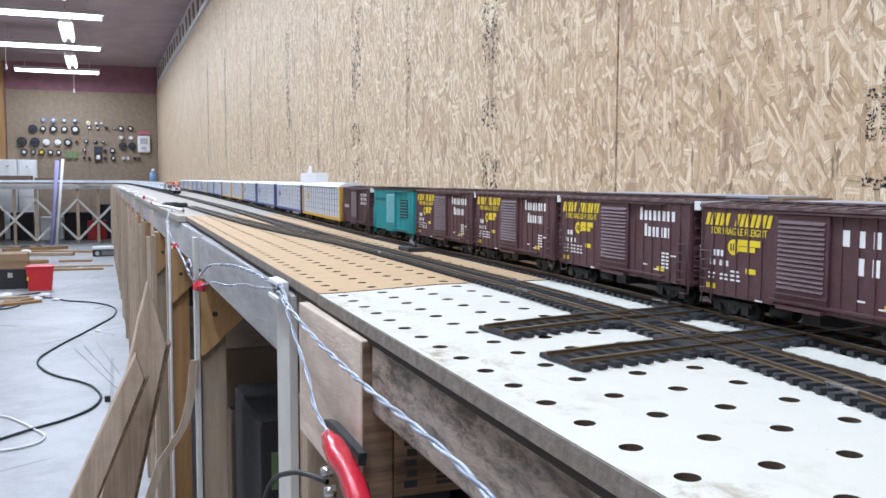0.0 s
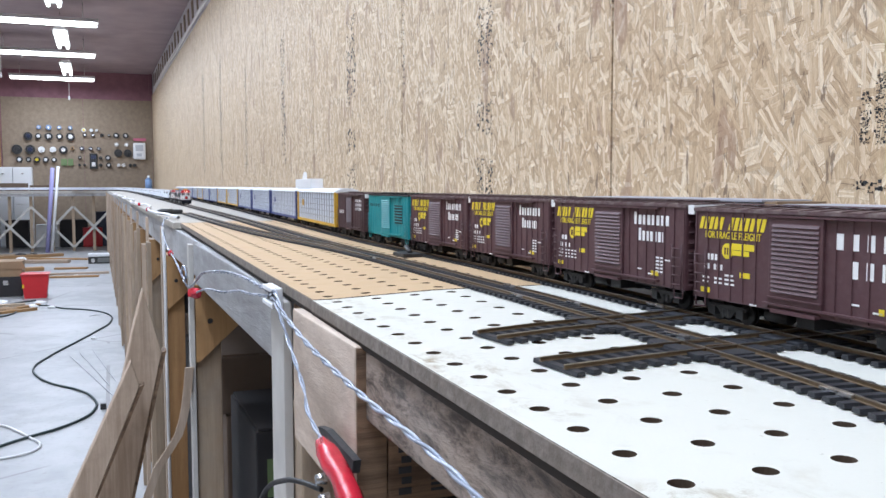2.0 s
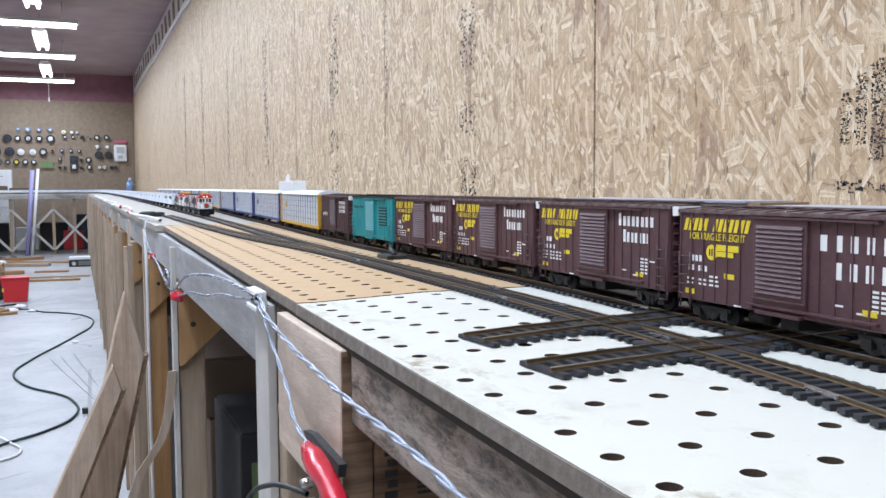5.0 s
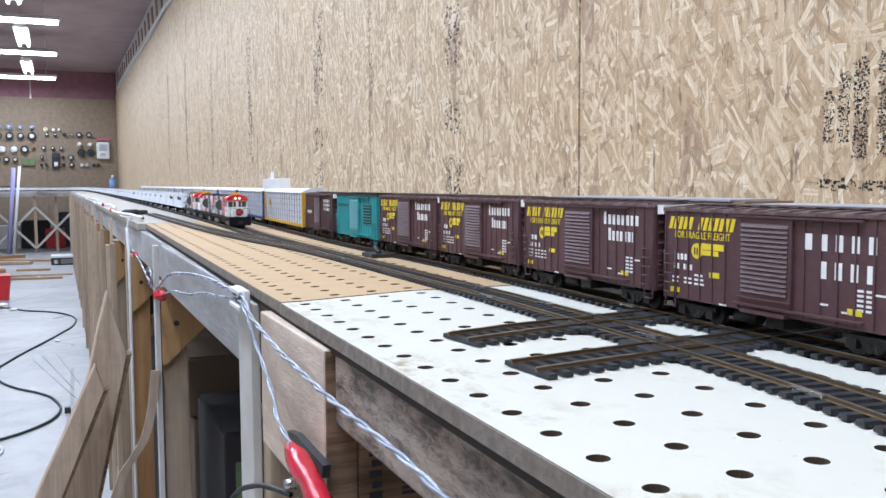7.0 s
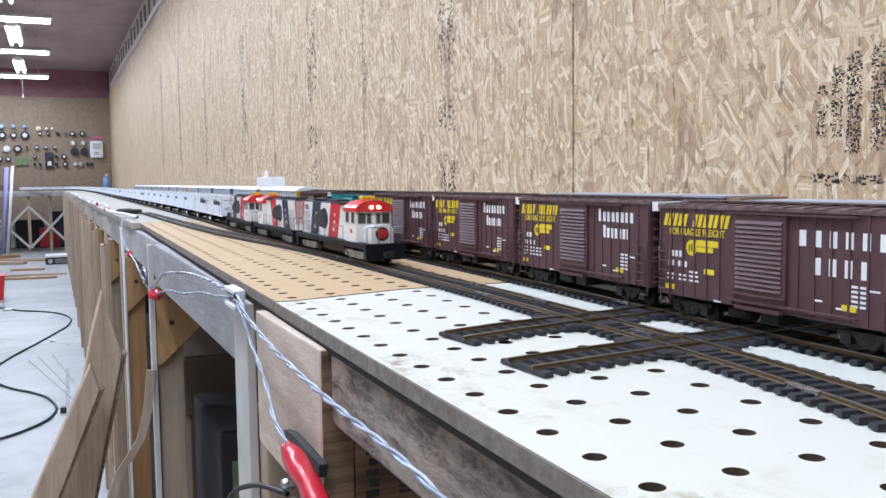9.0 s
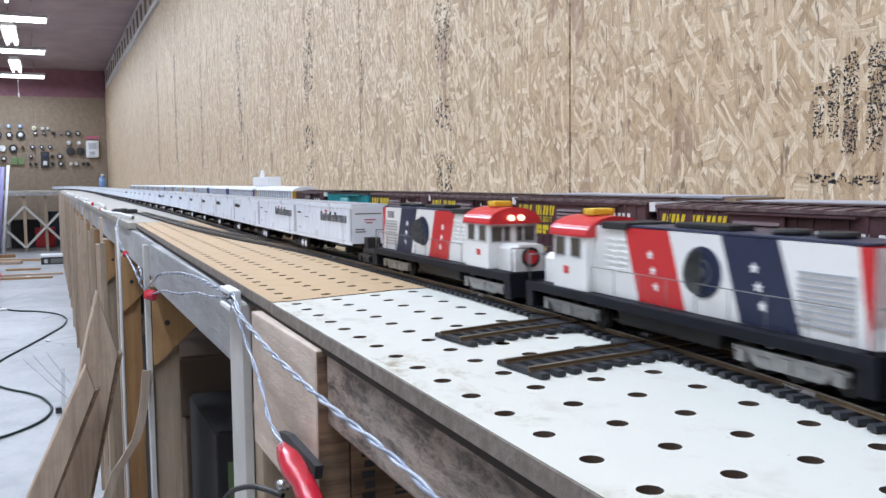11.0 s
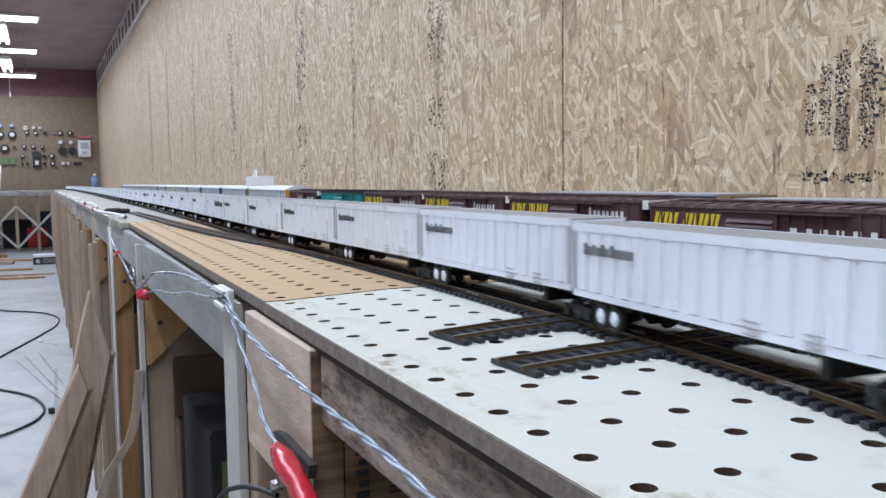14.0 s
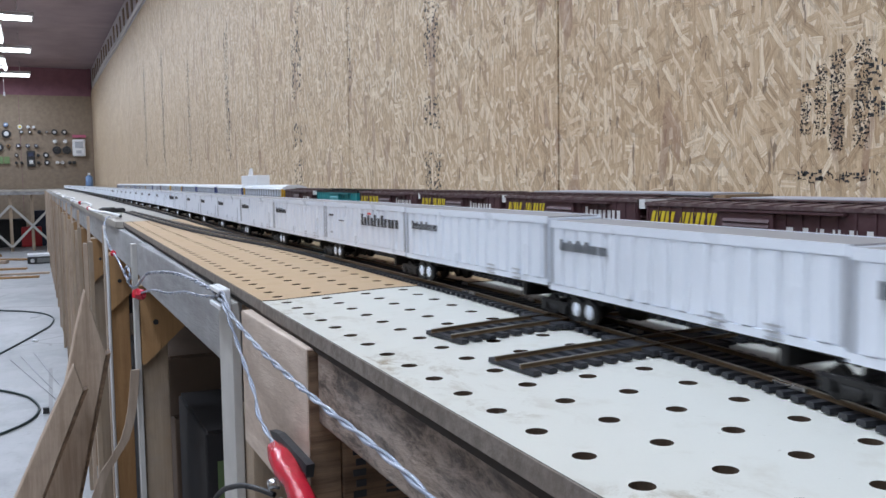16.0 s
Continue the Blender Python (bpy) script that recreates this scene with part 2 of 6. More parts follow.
M_PINE_Y = wood("pine_lengthwise", (0.68, 0.56, 0.46), (0.42, 0.31, 0.23), 1, ring=20, along=5.0, saw=0.25, scale=1.4)
M_PALE_PLANK = wood("pale_plank", (0.56, 0.44, 0.34), (0.29, 0.205, 0.14), 2)
M_GREY_Y = wood("weathered_timber", (0.46, 0.36, 0.29), (0.085, 0.06, 0.045), 1, ring=8, grey=0.25, scale=3.0, saw=1.6, along=7.0)
M_PAINTED_Y = wood("greyed_white_timber", (0.47, 0.47, 0.475), (0.25, 0.24, 0.235), 1, ring=12, grey=0.5, along=2.5, saw=0.5)
M_AMBER = wood("amber_timber", (0.40, 0.23, 0.10), (0.24, 0.125, 0.05), 2)
M_WHITE_STRIP = plain("whitewashed_strip", (0.54, 0.52, 0.485), 0.7, var=0.2, scale=40)
M_END = wood("end_grain", (0.30, 0.19, 0.115), (0.085, 0.05, 0.03), 0, ring=40, scale=2.4, saw=0.6)
M_BLACK = plain("black_plastic", (0.018, 0.018, 0.02), 0.5, var=0.3, scale=300, dust=0.10)
M_TIE = plain("black_tie_plastic", (0.017, 0.019, 0.025), 0.55, var=0.35, scale=500, dust=0.06)
# raw brown hole walls, darkened to stand for the shade inside the holes
M_SHADED_HOLE = plain("raw_shaded_hole_wall", (0.085, 0.055, 0.035), 0.9, var=0.3, scale=400)
# near-black that paints the shade behind open holes and joints
M_SHADE_BACKING = plain("shade_backing", (0.035, 0.026, 0.02), 0.9, var=0.3, scale=200)
M_RAIL = plain("brown_tarnished_rail", (0.17, 0.115, 0.065), 0.42, 0.4, var=0.35, scale=400)
M_RAILTOP = plain("polished_rail_head", (0.50, 0.46, 0.40), 0.32, 1.0, var=0.1, scale=300)
M_STEEL = plain("nickel_steel", (0.62, 0.62, 0.62), 0.28, 1.0, var=0.1, scale=300)
M_CAR = plain("boxcar_red_paint", (0.088, 0.038, 0.044), 0.5, var=0.12, scale=350, dust=0.05)
M_CAR_DARK = plain("dark_boxcar_paint", (0.062, 0.024, 0.027), 0.55, var=0.15, scale=350, dust=0.10)
M_ROOF = plain("dusty_boxcar_roof", (0.105, 0.058, 0.060), 0.6, var=0.15, scale=350, dust=0.35)
M_TEAL = plain("teal_paint", (0.012, 0.27, 0.29), 0.45, var=0.1, scale=350)
M_YELLOW = plain("yellow_lettering", (0.80, 0.62, 0.03), 0.5, var=0.06)
M_LETTER = plain("white_lettering", (0.85, 0.85, 0.84), 0.5, var=0.05)
M_INK = plain("black_ink", (0.035, 0.035, 0.04), 0.6, var=0.4, scale=120)
M_TRUCK = plain("grey_truck_casting", (0.17, 0.175, 0.17), 0.5, 0.3, var=0.3, scale=400, dust=0.3)
M_SILVER = plain("silver_truck_paint", (0.34, 0.345, 0.34), 0.45, 0.3, var=0.45, scale=300, bump=0.5, dist=0.001)
M_UNDER = plain("underframe_black", (0.012, 0.0115, 0.012), 0.65, var=0.3, scale=300, dust=0.015)
M_TRAILER = plain("white_trailer_panel", (0.81, 0.86, 0.94), 0.30, var=0.03, scale=200)
M_TRAILER_TRIM = plain("grey_trailer_trim", (0.50, 0.52, 0.56), 0.4, 0.4, var=0.06, scale=200)
M_TRAILER_ROOF = plain("aluminium_trailer_roof", (0.36, 0.36, 0.37), 0.5, 0.2, var=0.08, scale=200)
M_LOCO_WHITE = plain("white_engine_paint", (0.84, 0.83, 0.81), 0.35, var=0.03, scale=200)
M_LOCO_RED = plain("red_engine_paint", (0.62, 0.030, 0.035), 0.33, var=0.06, scale=200)
M_LOCO_BLUE = plain("navy_engine_paint", (0.018, 0.026, 0.065), 0.38, var=0.1, scale=200)
M_DECK = plain("dark_navy_deck", (0.006, 0.007, 0.012), 0.6, var=0.2, scale=200, spec=0.2)
M_AMBER_LENS = plain("yellow_beacon", (0.80, 0.55, 0.05), 0.3, var=0.05)
M_GLASS_DARK = plain("smoky_glazing", (0.09, 0.075, 0.06), 0.12, var=0.1)
M_HEADLIGHT = glow("warm_headlight", (1.0, 0.72, 0.42), 2.2)
M_TUBE = glow("fluorescent_tube", (0.90, 0.96, 1.0), 9.0)
M_FIXTURE = plain("white_enamel", (0.75, 0.76, 0.78), 0.4, var=0.05)
M_PINK = plain("pink_insulation", (0.25, 0.12, 0.15), 0.9, var=0.35, scale=9, bump=0.8, dist=0.02)
M_CEIL = plain("brown_ceiling_sheet", (0.38, 0.30, 0.33), 0.7, var=0.4, scale=3.0, bump=0.5, dist=0.02)
M_FILM = plain("crinkled_vapour_film", (0.66, 0.64, 0.68), 0.35, var=0.3, scale=7, bump=0.8, dist=0.03)
M_FOAM = plain("white_plastic", (0.82, 0.83, 0.84), 0.45, var=0.03)
M_RED = plain("red_plastic", (0.60, 0.022, 0.03), 0.4, var=0.1, scale=40)
M_REDTAPE = plain("glossy_red_tape", (0.55, 0.02, 0.04), 0.22, var=0.3, scale=90, bump=0.8, dist=0.002)
M_CARD = plain("brown_cardboard", (0.33, 0.22, 0.13), 0.8, var=0.15, scale=30)
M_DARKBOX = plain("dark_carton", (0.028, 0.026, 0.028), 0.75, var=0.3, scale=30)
M_CLEARWIRE = plain("clear_wire", (0.44, 0.48, 0.56), 0.28, 0.1, var=0.35, scale=130)
M_WIRE_DARK = plain("grey_wire", (0.31, 0.35, 0.43), 0.28, 0.1, var=0.4, scale=130)
M_WHITEWIRE = plain("white_cable", (0.78, 0.78, 0.78), 0.5, var=0.05)
M_GREENWIRE = plain("dark_green_cable", (0.025, 0.045, 0.045), 0.5, var=0.2)
M_AUTO_WHITE = plain("silver_autorack_screen", (0.64, 0.69, 0.77), 0.4, 0.1, var=0.06, scale=200)
M_AUTO_BLUE = plain("blue_autorack_paint", (0.03, 0.05, 0.20), 0.4, var=0.1, scale=200)
M_AUTO_YELLOW = plain("yellow_autorack_paint", (0.62, 0.36, 0.03), 0.45, var=0.1, scale=200)
M_AUTO_ROOF = plain("white_autorack_roof", (0.80, 0.83, 0.86), 0.4, var=0.04, scale=200)
M_SCREEN = plain("grey_screen_frame", (0.30, 0.31, 0.34), 0.5, var=0.1, scale=300)
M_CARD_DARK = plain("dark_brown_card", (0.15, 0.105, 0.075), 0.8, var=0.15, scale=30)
M_GREENPRINT = plain("green_print", (0.16, 0.24, 0.10), 0.6, var=0.2)
M_BLUEPART = plain("blue_plastic", (0.16, 0.27, 0.48), 0.4, var=0.1)
M_PINKSIGN = plain("pink_card", (0.55, 0.14, 0.22), 0.6, var=0.1)
M_LILACPOLE = plain("lilac_plastic", (0.36, 0.34, 0.62), 0.4, var=0.1)
M_LILAC = plain("pale_grey_hopper_side", (0.42, 0.42, 0.47), 0.5, var=0.1, scale=300)


# ---- mesh tools ----
def box(bm, x0, x1, y0, y1, z0, z1, bevel=0.0):
    """Adds a box to bm, with rounded edges if asked."""
    if bevel:
        tmp = bmesh.new()
        box(tmp, x0, x1, y0, y1, z0, z1)
        bmesh.ops.bevel(tmp, geom=tmp.edges[:], offset=bevel, segments=2, profile=0.6, affect="EDGES")
        join(bm, tmp)
        return bm
    v = [bm.verts.new((x, y, z)) for x in (x0, x1) for y in (y0, y1) for z in (z0, z1)]
    for f in ((0, 1, 3, 2), (4, 6, 7, 5), (0, 4, 5, 1), (2, 3, 7, 6), (0, 2, 6, 4), (1, 5, 7, 3)):
        bm.faces.new([v[i] for i in f])
    return bm


def join(bm, other, m=None):
    if m is not None:
        bmesh.ops.transform(other, matrix=m, verts=other.verts)
    table = {v: bm.verts.new(v.co) for v in other.verts}
    for f in other.faces:
        g = bm.faces.new([table[v] for v in f.verts])
        g.smooth = f.smooth
    other.free()
    return bm


def prism(bm, outline, a0, a1, axis="x"):
    """Extrudes an outline of points in the other two axes between a0 and a1 along axis."""
    def at(p, a):
        return {"x": (a, *p), "y": (p[0], a, p[1]), "z": (*p, a)}[axis]
    lo = [bm.verts.new(at(p, a0)) for p in outline]
    hi = [bm.verts.new(at(p, a1)) for p in outline]
    bm.faces.new(lo), bm.faces.new(list(reversed(hi)))
    for i in range(len(outline)):
        j = (i + 1) % len(outline)
        bm.faces.new((lo[j], lo[i], hi[i], hi[j]))
    bmesh.ops.recalc_face_normals(bm, faces=bm.faces[:])
    return bm


def rod(bm, a, b, r0, r1=None, seg=12, caps=True):
    """A round bar from a to b."""
    a, b = Vector(a), Vector(b)
    r1 = r0 if r1 is None else r1
    q = (b - a).to_track_quat("Z", "Y")
    rings = [[bm.verts.new(p + q @ Vector((r * math.cos(t), r * math.sin(t), 0))) for t in (2 * math.pi * i / seg for i in range(seg))] for p, r in ((a, r0), (b, r1))]
    for i in range(seg):
        j = (i + 1) % seg
        f = bm.faces.new((rings[0][i], rings[0][j], rings[1][j], rings[1][i]))
        f.smooth = True
    if caps:
        bm.faces.new(list(reversed(rings[0]))), bm.faces.new(rings[1])
    return bm


def part(name, bm, material, parent=None, label=""):
    me = bpy.data.meshes.new(name)
    if isinstance(bm, bpy.types.Mesh):
        me = bm
    else:
        bm.to_mesh(me)
        bm.free()
    me.materials.append(material) if not me.materials else None
    ob = new(name, me)
    if parent is not None:
        ob.parent = parent
    if label:
        ob["label"] = label
    return ob


def B(*args, **kw):
    return box(bmesh.new(), *args, **kw)


def thing(name, label, category, m=None, group="", kind=""):
    ob = new(name)
    ob.empty_display_size = 0.02
    if m is not None:
        ob.matrix_basis = m
    return tagged(ob, label, category, group, kind)


def mesh_thing(name, bm, material, label, category, m=None, group="", kind=""):
    ob = part(name, bm, material)
    if m is not None:
        ob.matrix_basis = m
    return tagged(ob, label, category, group, kind)


def cable(name, pts, r, material, label, category="cable", parent=None, res=6):
    """A smooth cable through points, as a mesh."""
    cu = bpy.data.curves.new(name, "CURVE")
    cu.dimensions, cu.bevel_depth, cu.bevel_resolution, cu.resolution_u = "3D", r, 2, res
    sp = cu.splines.new("BEZIER")
    sp.bezier_points.add(len(pts) - 1)
    for bp, p in zip(sp.bezier_points, pts):
        bp.co = p
        bp.handle_left_type = bp.handle_right_type = "AUTO"
    tmp = bpy.data.objects.new(name, cu)
    me = bpy.data.meshes.new_from_object(tmp)
    bpy.data.objects.remove(tmp)
    ob = part(name, me, material, parent)
    return tagged(ob, label, "" if parent else category)


def lettering(text, size, depth=0.00012):
    """A mesh of raised text in the XY plane, centred."""
    cu = bpy.data.curves.new("lettering", "FONT")
    cu.body, cu.size, cu.extrude, cu.align_x, cu.align_y = text, size, depth, "CENTER", "CENTER"
    cu.resolution_u = 3
    tmp = bpy.data.objects.new("lettering", cu)
    me = bpy.data.meshes.new_from_object(tmp)
    bpy.data.objects.remove(tmp)
    return me


def smooth_path(pts):
    """Dense points along a gentle curve through pts, with distance along it."""
    p = np.array(pts, float)
    d = np.concatenate([[0], np.cumsum(np.hypot(*np.diff(p, axis=0).T))])
    out = []
    tang = np.gradient(p, d, axis=0)
    for i in range(len(p) - 1):
        h = d[i + 1] - d[i]
        n = max(2, int(h / 0.01))
        for s in np.linspace(0, 1, n, endpoint=False):
            a, b, c, e = 2 * s**3 - 3 * s**2 + 1, s**3 - 2 * s**2 + s, -2 * s**3 + 3 * s**2, s**3 - s**2
            out.append(a * p[i] + b * h * tang[i] + c * p[i + 1] + e * h * tang[i + 1])
    out.append(p[-1])
    out = np.array(out)
    dist = np.concatenate([[0], np.cumsum(np.hypot(*np.diff(out, axis=0).T))])
    return out, dist


def rise(x, y):
    """How far the bench top bows up from its front edge."""
    across = min(1.0, max(0.0, x / 0.07))
    return 0.0031 * across * float(np.interp(y, (0, 0.05, 0.1, 0.2, 0.3, 0.5, 1.0, 1.5), (0.15, 0.22, 0.32, 0.62, 0.95, 1.0, 0.85, 0.72)))


class Line:
    def __init__(self, pts, k=K):
        self.p, self.d = smooth_path([(-0.131 + k * (x + 0.131), -0.17 + k * (y + 0.17)) for x, y in pts])
        self.length = self.d[-1]

    def at(self, s):
        s = min(max(s, 0), self.length)
        return np.array([np.interp(s, self.d, self.p[:, 0]), np.interp(s, self.d, self.p[:, 1])])

    def heading(self, s, h=0.01):
        a, b = self.at(s - h), self.at(s + h)
        return math.atan2(-(b[0] - a[0]), b[1] - a[1])

    def s_of_y(self, y):
        return float(np.interp(y, self.p[:, 1], self.d))

    def ride(self, s, half):
        """A pose on the rails for a vehicle centred at s with its trucks half a distance ahead and behind; its nose points back along the line (towards low s)."""
        a, b = self.at(s - half), self.at(s + half)
        mid = (a + b) / 2
        return pose(mid[0], mid[1], RT + rise(mid[0], mid[1]), 0, 0, math.degrees(math.atan2(-(b[0] - a[0]), b[1] - a[1])))


MAIN = Line([(0.045, -2.9), (0.062, -1.2), (0.085, -0.2), (0.099, 0.0), (0.105, 0.04), (0.109, 0.08), (0.1115, 0.13), (0.1125, 0.2), (0.113, 0.26), (0.1135, 0.32), (0.114, 0.40), (0.1145, 0.5), (0.1155, 0.72), (0.118, 0.85), (0.122, 1.0), (0.129, 1.2), (0.139, 1.5), (0.149, 1.9), (0.158, 2.55), (0.172, 3.8), (0.205, 7.0), (0.215, 9.5), (0.20, 11.5), (0.10, 12.6), (-0.25, 13.35), (-0.8, 13.70), (-1.6, 13.75), (-3.8, 13.75)], 1.0)
SIDING = Line([(0.1148, 0.58), (0.114, 0.66), (0.109, 0.78), (0.099, 0.90), (0.088, 1.10), (0.083, 1.3), (0.081, 1.57), (0.078, 2.12)], 1.0)
PARK = Line([(0.150, -2.0), (0.156, -0.2), (0.158, 0.23), (0.161, 0.35), (0.165, 0.51), (0.166, 0.65), (0.169, 0.8), (0.178, 0.99), (0.199, 1.4), (0.216, 1.77), (0.250, 2.5), (0.275, 3.2), (0.31, 4.2), (0.34, 6.0), (0.36, 9.0), (0.36, 12.0)])
REAR = Line([(0.205, -2.0), (0.210, 0.2), (0.214, 0.8), (0.225, 1.4)])


# ---- the room ----
def room():
    tagged(part("floor", B(WEST_X - 0.1, WALL_X + 0.1, SOUTH_Y - 0.1, FAR_Y + 0.1, -0.12, 0), M_FLOOR), "pale grey dusty concrete slab floor", "floor", kind="structure")
    tagged(part("ceiling", B(WEST_X - 0.1, WALL_X + 0.25, SOUTH_Y - 0.1, FAR_Y + 0.1, CEIL, CEIL + 0.1), M_CEIL), "brown sheet-covered insulated ceiling", "ceiling", kind="structure")
    tagged(part("wall_west", B(WEST_X - 0.1, WEST_X, SOUTH_Y, FAR_Y, 0, CEIL), M_OSB), "strand board side wall", "wall", kind="structure")
    tagged(part("wall_south", B(WEST_X - 0.1, WALL_X + 0.1, SOUTH_Y - 0.1, SOUTH_Y, 0, CEIL), M_OSB), "strand board end wall", "wall", kind="structure")
    east = tagged(part("wall_east", B(WALL_X + 0.013, WALL_X + 0.13, SOUTH_Y, FAR_Y, 0, CEIL), M_FILM), "long insulated stud wall clad in strand board", "wall", kind="structure")
    y = 1.262 - 4 * 1.22
    while y < FAR_Y - 0.01:
        y1 = min(y + 1.22, FAR_Y)
        part("panel", B(WALL_X, WALL_X + 0.012, y + 0.0032, y1 - 0.0032, 0.01, 2.45), M_OSB, east, "tall pale strand board sheet")
        # dark strip behind the gap paints the shade between two sheets
        part("joint_shade", B(WALL_X + 0.0122, WALL_X + 0.0128, y1 - 0.02, y1 + 0.02, 0.01, 2.45), M_SHADE_BACKING, east, "dark strip standing for the shade in the joint") if y1 < FAR_Y - 0.1 else None
        y += 1.22
    # dark folds of the film between the studs above the sheets
    rnd = random.Random(21)
    for yy in np.arange(-2.8, 15.0, 0.41):
        bm = bmesh.new()
        za, zb = 2.50 + rnd.uniform(0, 0.05), 2.70 + rnd.uniform(0, 0.07)
        w = rnd.uniform(0.05, 0.11)
        prism(bm, [(yy, za), (yy + w, za + 0.02), (yy + w + 0.08, zb), (yy + 0.05, zb)], WALL_X + 0.004, WALL_X + 0.0135, "x")
        part("film_fold", bm, M_DIMMED_BOARD, east, "dark stud showing through the film")
    cable("conduit", [(WALL_X - 0.012, yy, 2.515 + 0.010 * math.sin(yy * 1.1 + 1)) for yy in np.arange(-3, 15, 0.8)], 0.008, M_WHITEWIRE, "pale cable run", parent=east)
    # a loose pale cable along the top of the sheets
    cable("conduit", [(WALL_X - 0.02, yy, 2.465 + 0.012 * math.sin(yy * 1.7)) for yy in np.arange(-3, 15, 0.8)], 0.011, M_WHITEWIRE, "pale cable run", parent=east)
    far = tagged(part("wall_north", B(WEST_X, WALL_X + 0.1, FAR_Y + 0.013, FAR_Y + 0.13, 0, CEIL), M_PINK), "end wall with pink insulation above brown board", "wall", kind="structure")
    for x0, x1 in ((-1.50, -0.30), (-0.295, 0.775)):
        part("panel", B(-0.006, 0.006, x0, x1, 0.01, 2.36), M_DIMMED_BOARD, far, "brown board sheet, darkened for the dim end of the room").matrix_basis = pose(0, FAR_Y + 0.005, 0, 0, 0, -90)
    bm = B(-1.62, -1.52, FAR_Y - 0.10, FAR_Y + 0.01, 0, CEIL - 0.002)
    part("stud", bm, M_AMBER, far, "reddish timber stud")
    tagged(part("wall_corner_strip", B(WALL_X - 0.05, WALL_X - 0.004, FAR_Y - 0.07, FAR_Y - 0.008, 2.46, CEIL - 0.003), M_PINK), "pink insulation in the wall corner", "insulation", kind="structure")


# ---- lamps ----
def shop_light():
    ob = thing("fluorescent_light", "white twin-tube fluorescent shop light, lit", "ceiling light", group="shop lights")
    bm = bmesh.new()
    prism(bm, [(-0.075, 0.0), (0.075, 0.0), (0.045, 0.04), (-0.045, 0.04)], -0.60, 0.60, "x")
    part("housing", bm, M_FIXTURE, ob)
    for y in (-0.045, 0.045):
        bm = rod(bmesh.new(), (-0.58, y, -0.02), (0.58, y, -0.02), 0.016, seg=10)
        part("tube", bm, M_TUBE, ob, "glowing white tube")
    for x in (-0.45, 0.45):
        part("chain", rod(bmesh.new(), (x, 0, 0.04), (x, 0, 0.21), 0.004, seg=6), M_STEEL, ob)
    return ob


# ---- the bench ----
def pegboard(name, x0, y0, nx, ny, material, label, turn=0.0, origin=(0.0, 0.0), thick=0.0062):
    """A perforated board: a grid of one-inch cells, each with a quarter-inch hole through it."""
    P, R, K = 0.0254, 0.0034, 16
    verts, faces, walls = [], [], set()
    ring = [(math.cos(2 * math.pi * (k + 0.5) / K), math.sin(2 * math.pi * (k + 0.5) / K)) for k in range(K)]
    for i in range(nx):
        for j in range(ny):
            cx, cy = x0 + i * P, y0 + j * P
            n = len(verts)
            for c, s in ring:
                q = 0.5 * P / max(abs(c), abs(s))
                verts.append((cx + c * q, cy + s * q, 0))
            for z in (0, -thick):
                for c, s in ring:
                    verts.append((cx + c * R, cy + s * R, z))
            for k in range(K):
                m = (k + 1) % K
                faces.append((n + k, n + m, n + K + m, n + K + k))
                faces.append((n + K + k, n + K + m, n + 2 * K + m, n + 2 * K + k))
                walls.add(len(faces) - 1)
            # square off the cell's corners
            for sx, sy in ((1, 1), (-1, 1), (-1, -1), (1, -1)):
                verts.append((cx + sx * P / 2, cy + sy * P / 2, 0))
            for q, k in enumerate((1, 5, 9, 13)):
                faces.append((n + k, n + 3 * K + q, n + k + 1))
    verts = [(x, y, z + rise(x, y)) for x, y, z in verts]
    me = bpy.data.meshes.new(name)
    me.from_pydata(verts, [], faces)
    me.materials.append(material), me.materials.append(M_SHADED_HOLE)
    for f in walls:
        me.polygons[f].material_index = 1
    bm = bmesh.new()
    bm.from_mesh(me)
    bmesh.ops.remove_doubles(bm, verts=bm.verts[:], dist=0.00001)
    bm.to_mesh(me)
    bm.free()
    return me


